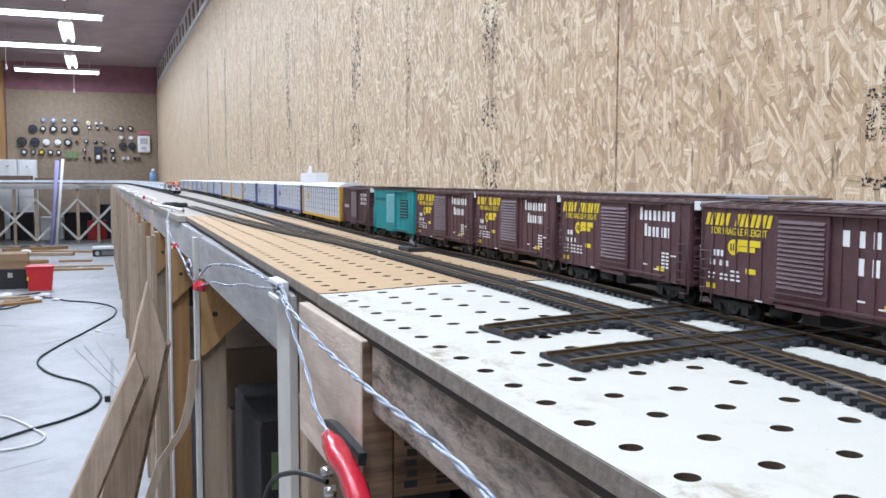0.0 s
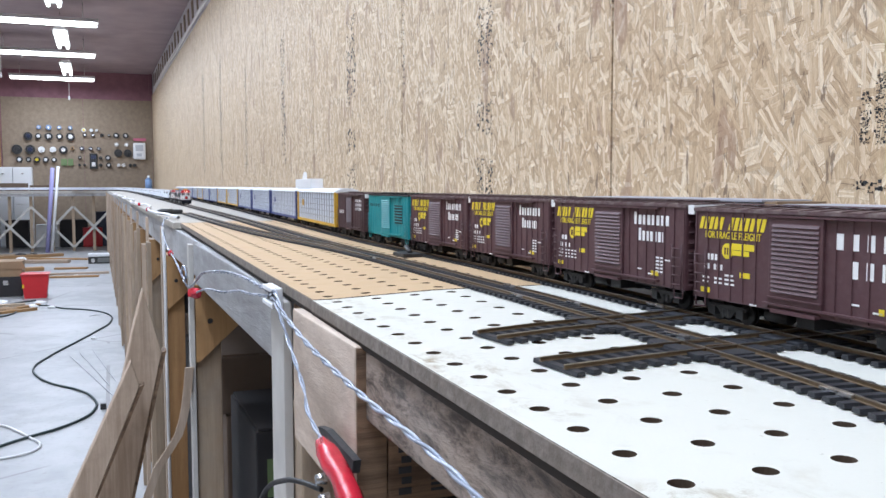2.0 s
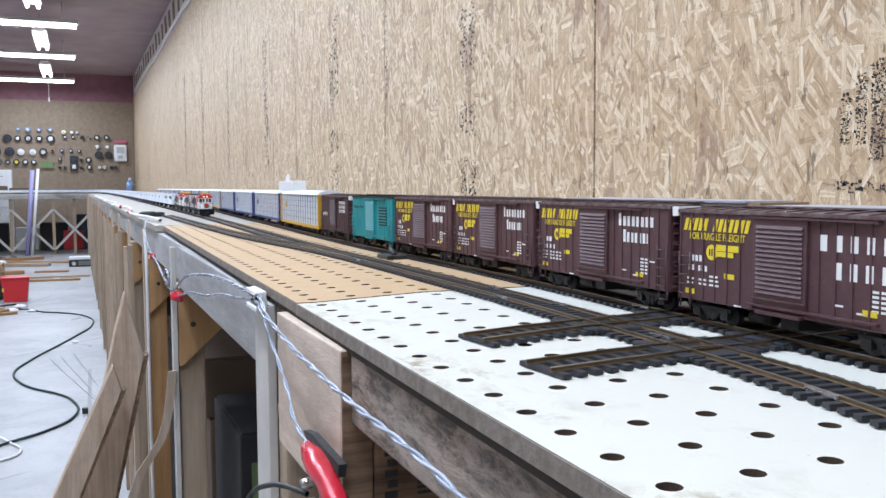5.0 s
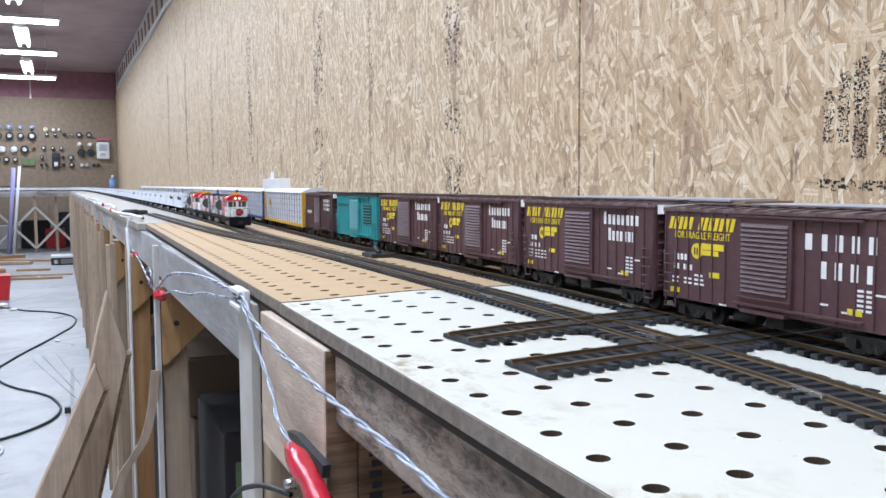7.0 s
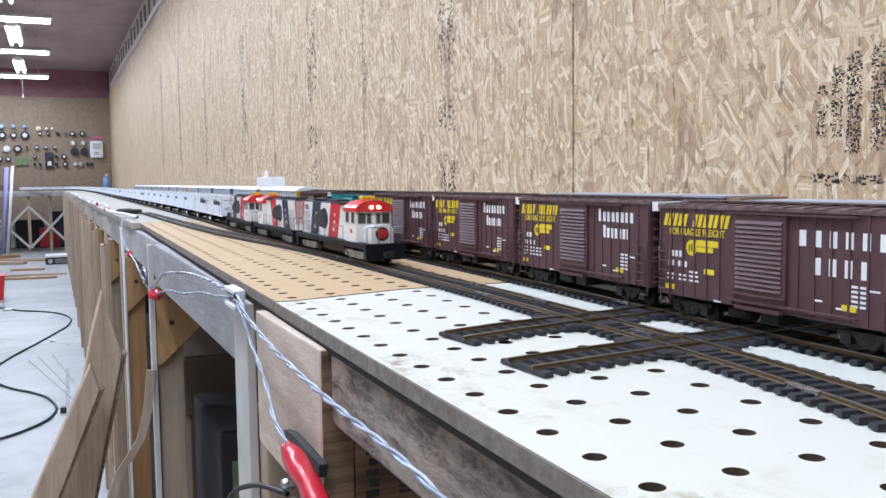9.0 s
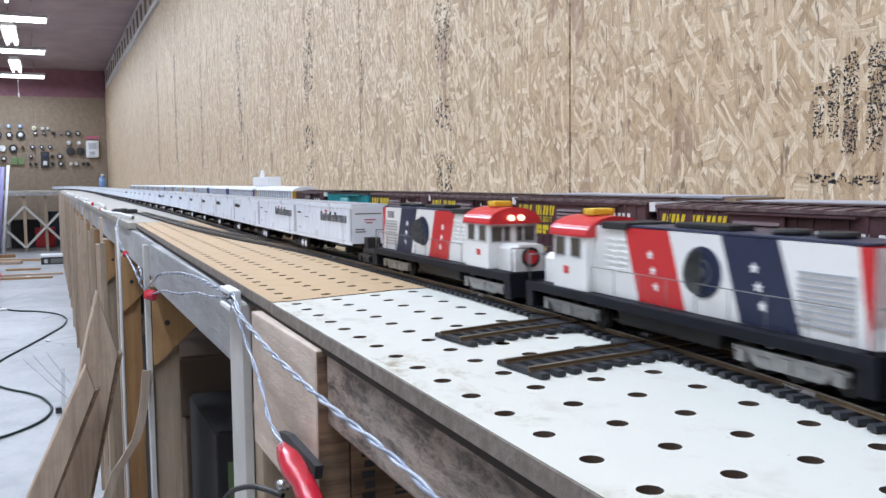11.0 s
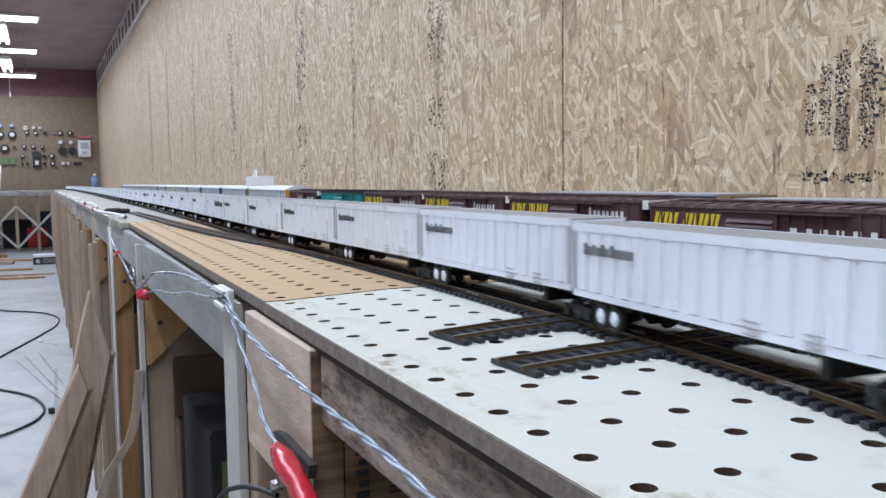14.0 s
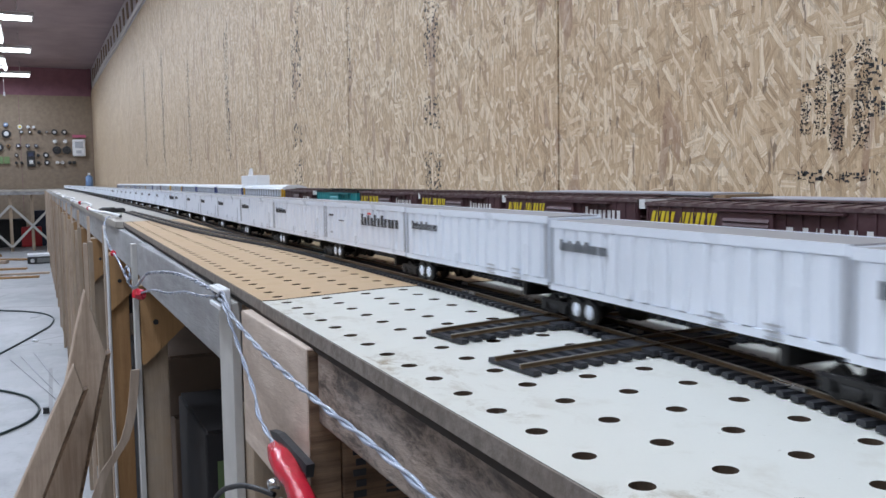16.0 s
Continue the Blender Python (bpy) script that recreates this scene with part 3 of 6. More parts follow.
def bench():
    top = tagged(new("bench_top"), "long workbench top of mixed hardboard sheets", "benchtop", kind="structure")
    P = 0.0254
    turn = 1.2
    # white perforated board, then the tan one
    for name, mat, j0, ny, lab, dz, dt in (("white_pegboard", M_WHITE_PEG, -26, 41, "white perforated hardboard with dirty edge", 0, turn), ("tan_pegboard", M_BROWN_PEG, 15, 48, "raw tan perforated hardboard", 0.0005, turn)):
        me = pegboard(name, 0, j0 * P, 24, ny, mat, lab)
        ob = part(name, me, mat, top, lab)
        ob.matrix_basis = pose(0, 0, T + dz - 0.0003, 0, 0, -dt)
        y0, y1 = (j0 - 0.5) * P, (j0 + ny - 0.5) * P
        e = part("board_edge", B(-0.0135, -0.0127, y0, y1, -0.0068, -0.0002), M_BOARD_EDGE, ob, "rough grey-brown cut edge")
        # added dark sheet in place of the unlit space under the holes
        part("shade_sheet", B(-0.0122, 23.4 * P, y0, y1, -0.0105, -0.0068), M_SHADE_BACKING, ob, "dark sheet standing for the shade below the holes")
    # pale painted sheets beyond
    y = 1.60
    for k in range(6):
        y1 = min(y + 2.44, 13.5)
        x = -0.013 + 0.02 + 0.005 * k
        part("sheet", B(x, WALL_X - 0.005, y + 0.003, y1 - 0.003, T - 0.012, T + 0.0006 - 0.0004 * (k % 2), bevel=0.0015), M_PALE_TOP, top, "pale painted hardboard sheet")
        y = y1
        if y > 13.4:
            break
    # the cross bench along the end of the room
    part("sheet", B(-4.0, WALL_X - 0.01, 13.51, 14.55, T - 0.03, T - 0.002, bevel=0.002), M_PALE_TOP, top, "pale bench top across the room's end")
    part("sheet", B(0.60, WALL_X - 0.005, -0.7, 1.6, T - 0.014, T - 0.002), M_PALE_TOP, top)


def bench_frame():
    fr = tagged(new("bench_frame"), "rough timber bench frame of beams, posts and gussets", "bench frame", kind="structure")
    z1 = T - 0.0108
    part("beam", B(-0.006, 0.034, -0.68, 0.249, z1 - 0.036, z1, bevel=0.0015), M_GREY_Y, fr, "weathered rough-sawn front beam")
    part("beam", B(0.0, 0.036, 0.525, 1.135, z1 - 0.058, z1 - 0.001, bevel=0.0015), M_PAINTED_Y, fr, "greyed whitewashed front board")
    part("beam", B(0.012, 0.05, 1.155, 13.4, z1 - 0.060, z1 - 0.003, bevel=0.0015), M_PAINTED_Y, fr, "greyed whitewashed front board")
    part("beam", B(WALL_X - 0.05, WALL_X - 0.012, -0.7, 13.4, z1 - 0.085, z1, bevel=0.002), M_GREY_Y, fr)
    # short splice board with its dark end grain
    sp = part("splice_board", B(-0.0105, 0.006, 0.2525, 0.404, z1 - 0.086, z1 + 0.001, bevel=0.0012), M_PINE_Y, fr, "pale pine splice board nailed to the front")
    part("end_grain", B(-0.0100, 0.0055, 0.2505, 0.2524, z1 - 0.0855, z1 + 0.0005), M_END, sp, "dark end grain")
    part("joist", B(0.0062, 0.60, 0.2507, 0.288, z1 - 0.083, z1 - 0.0005, bevel=0.0015), M_END, fr, "dark stamped cross joist")
    bm = bmesh.new()
    for k in range(7):
        box(bm, 0.012 + 0.0016 * (k % 2), 0.019, 0.2502, 0.2507, z1 - 0.078 + 0.0056 * k, z1 - 0.0745 + 0.0056 * k)
    for k in range(9):
        box(bm, 0.030, 0.046, 0.2502, 0.2507, z1 - 0.078 + 0.003 * k, z1 - 0.0765 + 0.003 * k)
    part("stamp_mark", bm, M_INK, fr, "faded black stamp bars")
    for k in range(1, 22):
        y = 0.28 + 0.61 * k
        part("joist", B(0.052, WALL_X - 0.055, y, y + 0.038, z1 - 0.085, z1 - 0.002), M_PINE, fr)
    part("strip_post", B(-0.0075, -0.001, 0.452, 0.500, 0.001, z1 - 0.001, bevel=0.001), M_WHITE_STRIP, fr, "whitewashed thin strip post")
    # added dark filler for the shaded gap; hides the bright floor behind
    part("cleat", B(0.0, 0.012, 0.4045, 0.4515, z1 - 0.088, z1 - 0.002, bevel=0.001), M_END, fr, "dark filler standing for the shaded gap beside the strip post")
    part("post", B(0.0, 0.036, 0.430, 0.519, 0.001, z1 - 0.089, bevel=0.002), M_PINE, fr)
    rnd = random.Random(4)
    y, k = 1.15, 0
    while y < 13.3:
        part("post", B(0.0, 0.037, y, y + 0.089, 0.001, z1 - 0.062, bevel=0.002), M_AMBER if k % 2 else M_PINE, fr, "sawn timber leg")
        part("strip_post", B(-0.0085, -0.0015, y - 0.01, y + 0.012, 0.25 if k == 0 else 0.001, z1 - 0.002, bevel=0.001), M_WHITE_STRIP if k < 1 else M_PALE_PLANK, fr, "thin sawn strip post")
        part("rear_post", B(WALL_X - 0.06, WALL_X - 0.022, y, y + 0.089, 0.001, z1 - 0.087), M_PINE, fr)
        bm = bmesh.new()
        prism(bm, [(-0.0005, z1 - 0.062), (0.075, z1 - 0.062), (0.070, z1 - 0.115), (0.004, z1 - 0.175), (-0.0005, z1 - 0.175)], y - 0.012, y - 0.001, "y")
        gs = part("gusset", bm, M_AMBER, fr, "amber plywood gusset")
        part("screw", rod(bmesh.new(), (0.020, y - 0.012, z1 - 0.115), (0.020, y - 0.0135, z1 - 0.115), 0.004, seg=10), M_BLACK, gs)
        y += 0.60 + rnd.uniform(-0.02, 0.02)
        k += 1
    # a few narrow uprights and strips leaning at the front further on
    for yy, z0, z2, dx in ((2.1, 0.0, 0.80, 0.02), (2.45, 0.0, 0.78, -0.01), (2.7, 0.0, 0.81, 0.015), (3.0, 0.0, 0.79, -0.015), (3.3, 0.0, 0.80, 0.01), (3.7, 0.0, 0.80, -0.012), (4.2, 0.0, 0.80, 0.02), (4.6, 0.0, 0.80, 0.0), (5.3, 0.0, 0.80, 0.01), (6.1, 0.0, 0.80, 0.0)):
        bm = bmesh.new()
        prism(bm, [(yy - 0.018, z0), (yy + 0.018, z0), (yy + 0.018 + dx * 3, z2), (yy - 0.018 + dx * 3, z2)], -0.016, -0.006, "x")
        part("upright", bm, M_PINE if dx > 0 else M_PALE_PLANK, fr, "thin sawn upright")
    # cross bench: posts and lattice braces
    for i in range(16):
        x = 0.1 - 0.275 * i
        part("post", B(x - 0.02, x + 0.02, 13.55, 13.59, 0.001, T - 0.031), M_PINE, fr)
        if i % 2 == 0 and i < 14:
            for a, b in ((x, x - 0.55), (x - 0.55, x)):
                d = 13.53 if a > b else 13.515
                bm = bmesh.new()
                prism(bm, [(a - 0.022, 0.06), (a + 0.022, 0.06), (b + 0.022, T - 0.22), (b - 0.022, T - 0.22)], d, d + 0.012, "y")
                part("brace", bm, M_WHITE_STRIP, fr, "pale diagonal lattice brace")
    part("rail", B(-4.0, 0.3, 13.50, 13.512, T - 0.075, T - 0.032), M_PAINTED_Y, fr)


# ---- track ----
TIE_MESH = {}


def tie_mesh():
    if "m" not in TIE_MESH:
        bm = bmesh.new()
        prism(bm, [(-0.0020, 0), (0.0020, 0), (0.0017, 0.0018), (-0.0017, 0.0018)], -0.0155, 0.0155, "x")
        me = bpy.data.meshes.new("tie")
        bm.to_mesh(me)
        bm.free()
        me.materials.append(M_TIE)
        TIE_MESH["m"] = me
    return TIE_MESH["m"]


def sweep(bm, line, s0, s1, off, prof, step=0.02):
    """Sweeps a profile of (side, height) along a line, sideways by off."""
    n = max(2, int((s1 - s0) / step))
    rows = []
    for s in np.linspace(s0, s1, n):
        p, h = line.at(s), line.heading(s)
        nx, ny = math.cos(h), math.sin(h)
        rows.append([bm.verts.new((p[0] + (off + a) * nx, p[1] + (off + a) * ny, z + rise(p[0], p[1]))) for a, z in prof])
    k = len(prof)
    for r, q in zip(rows, rows[1:]):
        for i in range(k):
            j = (i + 1) % k
            bm.faces.new((r[i], r[j], q[j], q[i]))
    bm.faces.new(rows[0]), bm.faces.new(list(reversed(rows[-1])))
    bmesh.ops.recalc_face_normals(bm, faces=bm.faces[:])


RAIL = [(-0.0009, 0.0020), (0.0009, 0.0020), (0.0009, 0.0022), (0.00028, 0.0024), (0.00028, 0.0031), (0.00045, 0.0033), (0.00045, 0.0036), (-0.00045, 0.0036), (-0.00045, 0.0033), (-0.00028, 0.0031), (-0.00028, 0.0024), (-0.0009, 0.0022)]
HEAD = [(-0.0004, 0.00361), (0.0004, 0.00361), (0.0004, 0.0039), (-0.0004, 0.0039)]


def track(name, line, s0, s1, near, label, gap=(), low=0.0):
    """Flexible track: two rails, polished heads, ties one by one where near, joined where far."""
    tr = thing(name, label, "railway track", pose(0, 0, T), group="model railway tracks")
    for off in (-0.0085, 0.0085):
        for mat, prof, nm in ((M_RAIL, RAIL, "rail"), (M_RAILTOP, HEAD, "rail_head")):
            bm = bmesh.new()
            sweep(bm, line, s0, s1, off, [(a, z - low) for a, z in prof], 0.03)
            part(nm, bm, mat, tr)
    s = s0 + 0.003
    while s < s1:
        p, h = line.at(s), math.degrees(line.heading(s))
        if not any(a < s < b for a, b in gap):
            if p[1] < near and p[1] > -0.35:
                ob = part("tie", tie_mesh(), M_TIE, tr)
                ob.matrix_basis = pose(p[0], p[1], 0.0003 - low + rise(p[0], p[1]), 0, 0, h)
            else:
                box_t = bmesh.new()
                prism(box_t, [(-0.0020, 0), (0.0020, 0), (0.0017, 0.0018), (-0.0017, 0.0018)], -0.0155, 0.0155, "x")
                me = far_list.setdefault(name, [[], []])
                base = len(me[0])
                m = pose(p[0], p[1], 0.0003 - low + rise(p[0], p[1]), 0, 0, h)
                box_t.verts.index_update()
                me[0].extend([tuple(m @ v.co) for v in box_t.verts])
                me[1].extend([[base + v.index for v in f.verts] for f in box_t.faces])
                box_t.free()
        s += 0.0073
    if name in far_list:
        me = bpy.data.meshes.new("far_ties")
        me.from_pydata(far_list[name][0], [], far_list[name][1])
        tagged(part("far_ties", me, M_TIE, tr), "black plastic ties running away", kind="stuff")
        del far_list[name]
    return tr


far_list = {}


# ---- rolling stock ----
def wheelset(bm, y, r, z=None):
    z = r if z is None else z
    for x in (-0.0085, 0.0085):
        rod(bm, (x - 0.0012, y, z), (x + 0.0012, y, z), r, seg=14)
        rod(bm, (x + math.copysign(0.0012, -x), y, z), (x + math.copysign(0.0016, -x), y, z), r + 0.0007, seg=14)
    rod(bm, (-0.0085, y, z), (0.0085, y, z), 0.0012, seg=8)


def truck(parent, y, mat, base=0.0195, r=0.0052):
    for dy in (-base / 2, base / 2) + ((0.0,) if base > 0.04 else ()):
        bm = bmesh.new()
        wheelset(bm, y + dy, r)
        part("wheelset", bm, M_UNDER, parent)
    bm = bmesh.new()
    for x in (-0.0125, 0.0125):
        a, b = y - base / 2, y + base / 2
        box(bm, x - 0.0009, x + 0.0009, a - 0.004, b + 0.004, r + 0.0016, r + 0.0034)
        tmp = bmesh.new()
        prism(tmp, [(a + 0.003, r + 0.0016), (b - 0.003, r + 0.0016), (b - 0.007, r - 0.0026), (a + 0.007, r - 0.0026)], x - 0.0007, x + 0.0007, "x")
        join(bm, tmp)
        for q in [a, b] + ([y] if base > 0.04 else []):
            box(bm, x - 0.0015, x + 0.0015, q - 0.0024, q + 0.0024, r - 0.0020, r + 0.0024)
        for q in ((a + y) / 2, (b + y) / 2) if base > 0.04 else (y,):
            rod(bm, (x, q - 0.0018, r - 0.0028), (x, q - 0.0018, r + 0.0014), 0.0013, seg=8)
            rod(bm, (x, q + 0.0018, r - 0.0028), (x, q + 0.0018, r + 0.0014), 0.0013, seg=8)
    box(bm, -0.012, 0.012, y - 0.003, y + 0.003, 0.004, 0.009)
    part("sideframe", bm, mat, parent)


def coupler(parent, y, sign):
    bm = B(-0.0022, 0.0022, min(y, y + sign * 0.009), max(y, y + sign * 0.009), 0.0068, 0.0098, bevel=0.0006)
    box(bm, -0.0035, 0.0035, min(y + sign * 0.006, y + sign * 0.010), max(y + sign * 0.006, y + sign * 0.010), 0.0058, 0.0106)
    part("coupler", bm, M_UNDER, parent)


SX = -0.0166  # the side of a car that faces the aisle


def bar(parent, name, y0, y1, z0, z1, mat, x=SX, proud=0.00025):
    part(name, B(x - proud, x + 0.0002, min(y0, y1), max(y0, y1), z0, z1), mat, parent)


def glyphs(y_left, y_right, z0, z1, count, lean=0.0, x=SX, rnd=None, gaps=(), fill=0.62, tops=()):
    """A plain row of letter-sized bars along the side. The picture's left is high y."""
    bm = bmesh.new()
    w = (y_left - y_right) / count
    for k in range(count):
        if k in gaps:
            continue
        a = y_left - k * w
        b = a - w * fill
        h = (z1 - z0) * (tops[k % len(tops)] if tops else 1.0)
        tmp = bmesh.new()
        prism(tmp, [(a, z0), (b, z0), (b - lean * h, z0 + h), (a - lean * h, z0 + h)], x - 0.0002, x + 0.0002, "x")
        join(bm, tmp)
    return bm


def letters(parent, name, mat, y_left, y_right, z0, z1, count, label="", lean=0.0, x=SX, rnd=None, gaps=(), fill=0.62, tops=()):
    """Letter-sized plain bars, each a part of its own."""
    w = (y_left - y_right) / count
    for k in range(count):
        if k not in gaps:
            part(name, glyphs(y_left - k * w, y_left - (k + 1) * w, z0, z1, 1, lean, x, None, (), fill, tops[k:k + 1]), mat, parent, label)


def boxcar(style):
    """A forty-foot boxcar, along Y, its origin on the rails under its middle."""
    L, z0, z1 = 0.0695, 0.0110, 0.0561
    body_mat = {"red": M_CAR, "belt": M_CAR, "teal": M_TEAL, "old": M_CAR_DARK}[style]
    words = {"red": "oxide-red model boxcar with white and yellow lettering", "belt": "oxide-red model boxcar with wide white lettering", "teal": "teal model boxcar with a dark side panel", "old": "dark red weathered model boxcar"}[style]
    car = thing("boxcar", words + ", standing on track", "model boxcar", group="parked boxcars")
    rnd = random.Random({"red": 1, "belt": 2, "teal": 3, "old": 4}[style])
    part("body", B(SX, -SX, -L, L, z0, z1 - 0.0005, bevel=0.0006), body_mat, car)
    bm = bmesh.new()
    w = -SX + 0.0007
    prism(bm, [(-w, z1 - 0.0016), (w, z1 - 0.0016), (w, z1), (0, z1 + 0.0010), (-w, z1)], -L - 0.0006, L + 0.0006, "y")
    for k in range(13):
        y = -L + (k + 0.5) * 2 * L / 13
        for sgn in (-1, 1):
            tmp = bmesh.new()
            prism(tmp, [(0, z1 + 0.0008), (sgn * w, z1 - 0.0001), (sgn * w, z1 + 0.0005), (0, z1 + 0.0015)], y - 0.0006, y + 0.0006, "y")
            join(bm, tmp)
    part("roof", bm, M_ROOF if style != "teal" else M_UNDER, car, "dusty ribbed roof")
    part("running_board", B(-0.003, 0.003, -L - 0.002, L + 0.002, z1 + 0.0016, z1 + 0.0021), M_ROOF if style != "teal" else M_UNDER, car)
    # side posts
    for side in (SX, -SX):
        sg = math.copysign(1, side)
        me = None
        for y in [s * (0.0185 + 0.0083 * k) for s in (-1, 1) for k in range(7)]:
            if abs(y) < L - 0.001:
                if me is None:
                    me = part("side_post", B(-0.00045, 0.00045, -0.0005, 0.0005, z0 + 0.001, z1 - 0.002), body_mat, car)
                    me.matrix_basis = pose(side, y, 0)
                else:
                    part("side_post", me.data, body_mat, car).matrix_basis = pose(side, y, 0)
        # door with horizontal corrugations, rails above and below
        dw = 0.0152
        x0, x1 = (side - 0.0014, side) if sg < 0 else (side, side + 0.0014)
        door = part("door", B(x0, x1, -dw + 0.002, dw + 0.002, z0 + 0.0035, z1 - 0.003, bevel=0.0004), body_mat, car)
        bm = bmesh.new()
        n = 15
        for k in range(n):
            za = z0 + 0.0085 + k * (z1 - z0 - 0.014) / n
            xo = side + sg * 0.0014
            tmp = bmesh.new()
            prism(tmp, [(xo, za), (xo + sg * 0.0007, za + 0.0003), (xo, za + 0.0017)], -dw + 0.004, dw, "y")
            join(bm, tmp)
        part("corrugation", bm, body_mat, door)
        xa, xb = (side - 0.0022, side) if sg < 0 else (side, side + 0.0022)
        far_end = -0.048 if sg < 0 else -0.02
        for ya, yb, za, zb in ((far_end, 0.02, z0 + 0.0026, z0 + 0.0036), (far_end, 0.02, z1 - 0.0030, z1 - 0.0022), (-dw + 0.002, dw + 0.002, z0 + 0.0058, z0 + 0.0066)):
            part("door_track", B(xa, xb, ya, yb, za, zb), body_mat, car)
        part("door_sill", B(xa - 0.0006, xb, -dw + 0.004, dw - 0.001, z0 - 0.0004, z0 + 0.0012), body_mat, car)
        # ladders and steps at both ends
        for s in (-1, 1):
            bm = bmesh.new()
            xo = side + sg * 0.0013
            for k in range(5):
                z = z0 + 0.003 + 0.0047 * k
                rod(bm, (xo, s * (L - 0.0095), z), (xo, s * (L - 0.0015), z), 0.00032, seg=5)
            rod(bm, (xo, s * (L - 0.0095), z0), (xo, s * (L - 0.0095), z0 + 0.024), 0.0003, seg=5)
            rod(bm, (xo, s * (L - 0.0015), z0), (xo, s * (L - 0.0015), z0 + 0.024), 0.0003, seg=5)
            part("ladder", bm, body_mat, car)
            bm = bmesh.new()
            for y in (L - 0.0085, L - 0.0015):
                rod(bm, (side, s * y, z0 + 0.0005), (side, s * y, z0 - 0.0042), 0.0004, seg=5)
            rod(bm, (side, s * (L - 0.0085), z0 - 0.0042), (side, s * (L - 0.0015), z0 - 0.0042), 0.0004, seg=5)
            part("stirrup_step", bm, body_mat, car)
    for s in (-1, 1):
        bm = bmesh.new()
        for k in range(8):
            z = z0 + 0.004 + k * 0.005
            tmp = bmesh.new()
            prism(tmp, [(s * L, z), (s * (L + 0.0009), z + 0.0013), (s * L, z + 0.0026)], -0.0145, 0.0145, "x")
            join(bm, tmp)
        part("end_ribs", bm, body_mat, car)
        bm = bmesh.new()
        for k in range(7):
            z = z0 + 0.003 + 0.0055 * k
            rod(bm, (-0.0155, s * (L + 0.0016), z), (-0.0085, s * (L + 0.0016), z), 0.00032, seg=5)
        part("end_ladder", bm, body_mat, car)
        truck(car, s * 0.0495, M_UNDER)
        coupler(car, s * (L - 0.001), s)
    bm = B(-0.004, 0.004, -L + 0.004, L - 0.004, z0 - 0.0035, z0 + 0.0005)
    box(bm, -0.014, 0.014, -0.006, 0.004, z0 - 0.006, z0)
    rod(bm, (-0.009, 0.012, z0 - 0.004), (-0.009, 0.026, z0 - 0.004), 0.003, seg=10)
    part("underframe", bm, M_UNDER, car)
    # the white card tag tucked under the roof's end
    if style in ("red", "belt", "old"):
        part("card_tag", B(SX + 0.0005, SX + 0.022, -L - 0.0062, -L - 0.0012, z1 - 0.0050, z1 - 0.0003), M_LETTER, car, "small white card tag")
    if style in ("red", "belt"):
        letters(car, "yellow_letter_bar", M_YELLOW, 0.0662, 0.0208, z1 - 0.0103, z1 - 0.0042, 13, "", 0.3, gaps=(5,), fill=0.66)
        me = lettering("FOR FRAGILE FREIGHT", 0.0050)
        ob = part("yellow_lettering", me, M_YELLOW, car, "yellow words")
        ob.matrix_basis = Matrix.Translation((SX - 0.00015, 0.0425, z1 - 0.0131)) @ Matrix(((0, 0, -1, 0), (-1, 0, 0, 0), (0, 1, 0, 0), (0, 0, 0, 1))) @ Matrix.Diagonal((0.76, 1, 1, 1))
        bm = rod(bmesh.new(), (SX - 0.00025, 0.0455, z1 - 0.0205), (SX, 0.0455, z1 - 0.0205), 0.0038, seg=20)
        part("round_badge", bm, M_YELLOW, car, "round yellow badge")
        bm = glyphs(0.0472, 0.0437, z1 - 0.0222, z1 - 0.0188, 2, 0, SX - 0.0003, fill=0.35)
        part("badge_marks", bm, M_CAR, car)
        bar(car, "badge_band", 0.0425, 0.0265, z1 - 0.0195, z1 - 0.0165, M_YELLOW)
        bar(car, "badge_band", 0.0425, 0.0310, z1 - 0.0222, z1 - 0.0198, M_YELLOW)
        part("white_initial_bars", glyphs(0.0600, 0.0515, z1 - 0.0255, z1 - 0.0225, 3 if style == "belt" else 2, rnd=rnd), M_LETTER, car)
        part("white_number_bars", glyphs(0.0620, 0.0480, z1 - 0.0302, z1 - 0.0274, 6, rnd=rnd, gaps=(2,)), M_LETTER, car)
        for k in range(3):
            for a, b in ((0.0630, 0.0590), (0.0545, 0.0495), (0.0470, 0.0415)):
                if rnd.random() < 0.85:
                    bar(car, "small_print", a, b - rnd.uniform(0, 0.001), z1 - 0.0328 - 0.0021 * k, z1 - 0.0318 - 0.0021 * k, M_LETTER)
        for y, z in ((0.0335, 0.0300), (0.0610, 0.0395), (-0.0435, 0.0370)):
            bar(car, "yellow_plate", y + 0.0033, y - 0.0033, z1 - z - 0.0025, z1 - z, M_YELLOW)
        if style == "red":
            letters(car, "white_letter_bar", M_LETTER, -0.0235, -0.0570, z1 - 0.0120, z1 - 0.0050, 8, tops=(1.0, 0.78, 0.78, 0.78, 0.78, 0.78, 0.78, 0.78))
            letters(car, "white_letter_bar", M_LETTER, -0.0280, -0.0535, z1 - 0.0210, z1 - 0.0140, 7, tops=(1.0, 0.78, 0.78, 0.78, 0.78, 0.78, 0.78, 0.78))
        else:
            letters(car, "white_letter_bar", M_LETTER, -0.0190, -0.0640, z1 - 0.0152, z1 - 0.0085, 6, fill=0.46)
            letters(car, "white_letter_bar", M_LETTER, -0.0265, -0.0560, z1 - 0.0265, z1 - 0.0195, 4, fill=0.46)
        for k in range(5):
            for a in (-0.0445, -0.0485):
                bar(car, "small_print", a, a - 0.0028, z1 - 0.0300 - 0.0019 * k, z1 - 0.0290 - 0.0019 * k, M_LETTER)
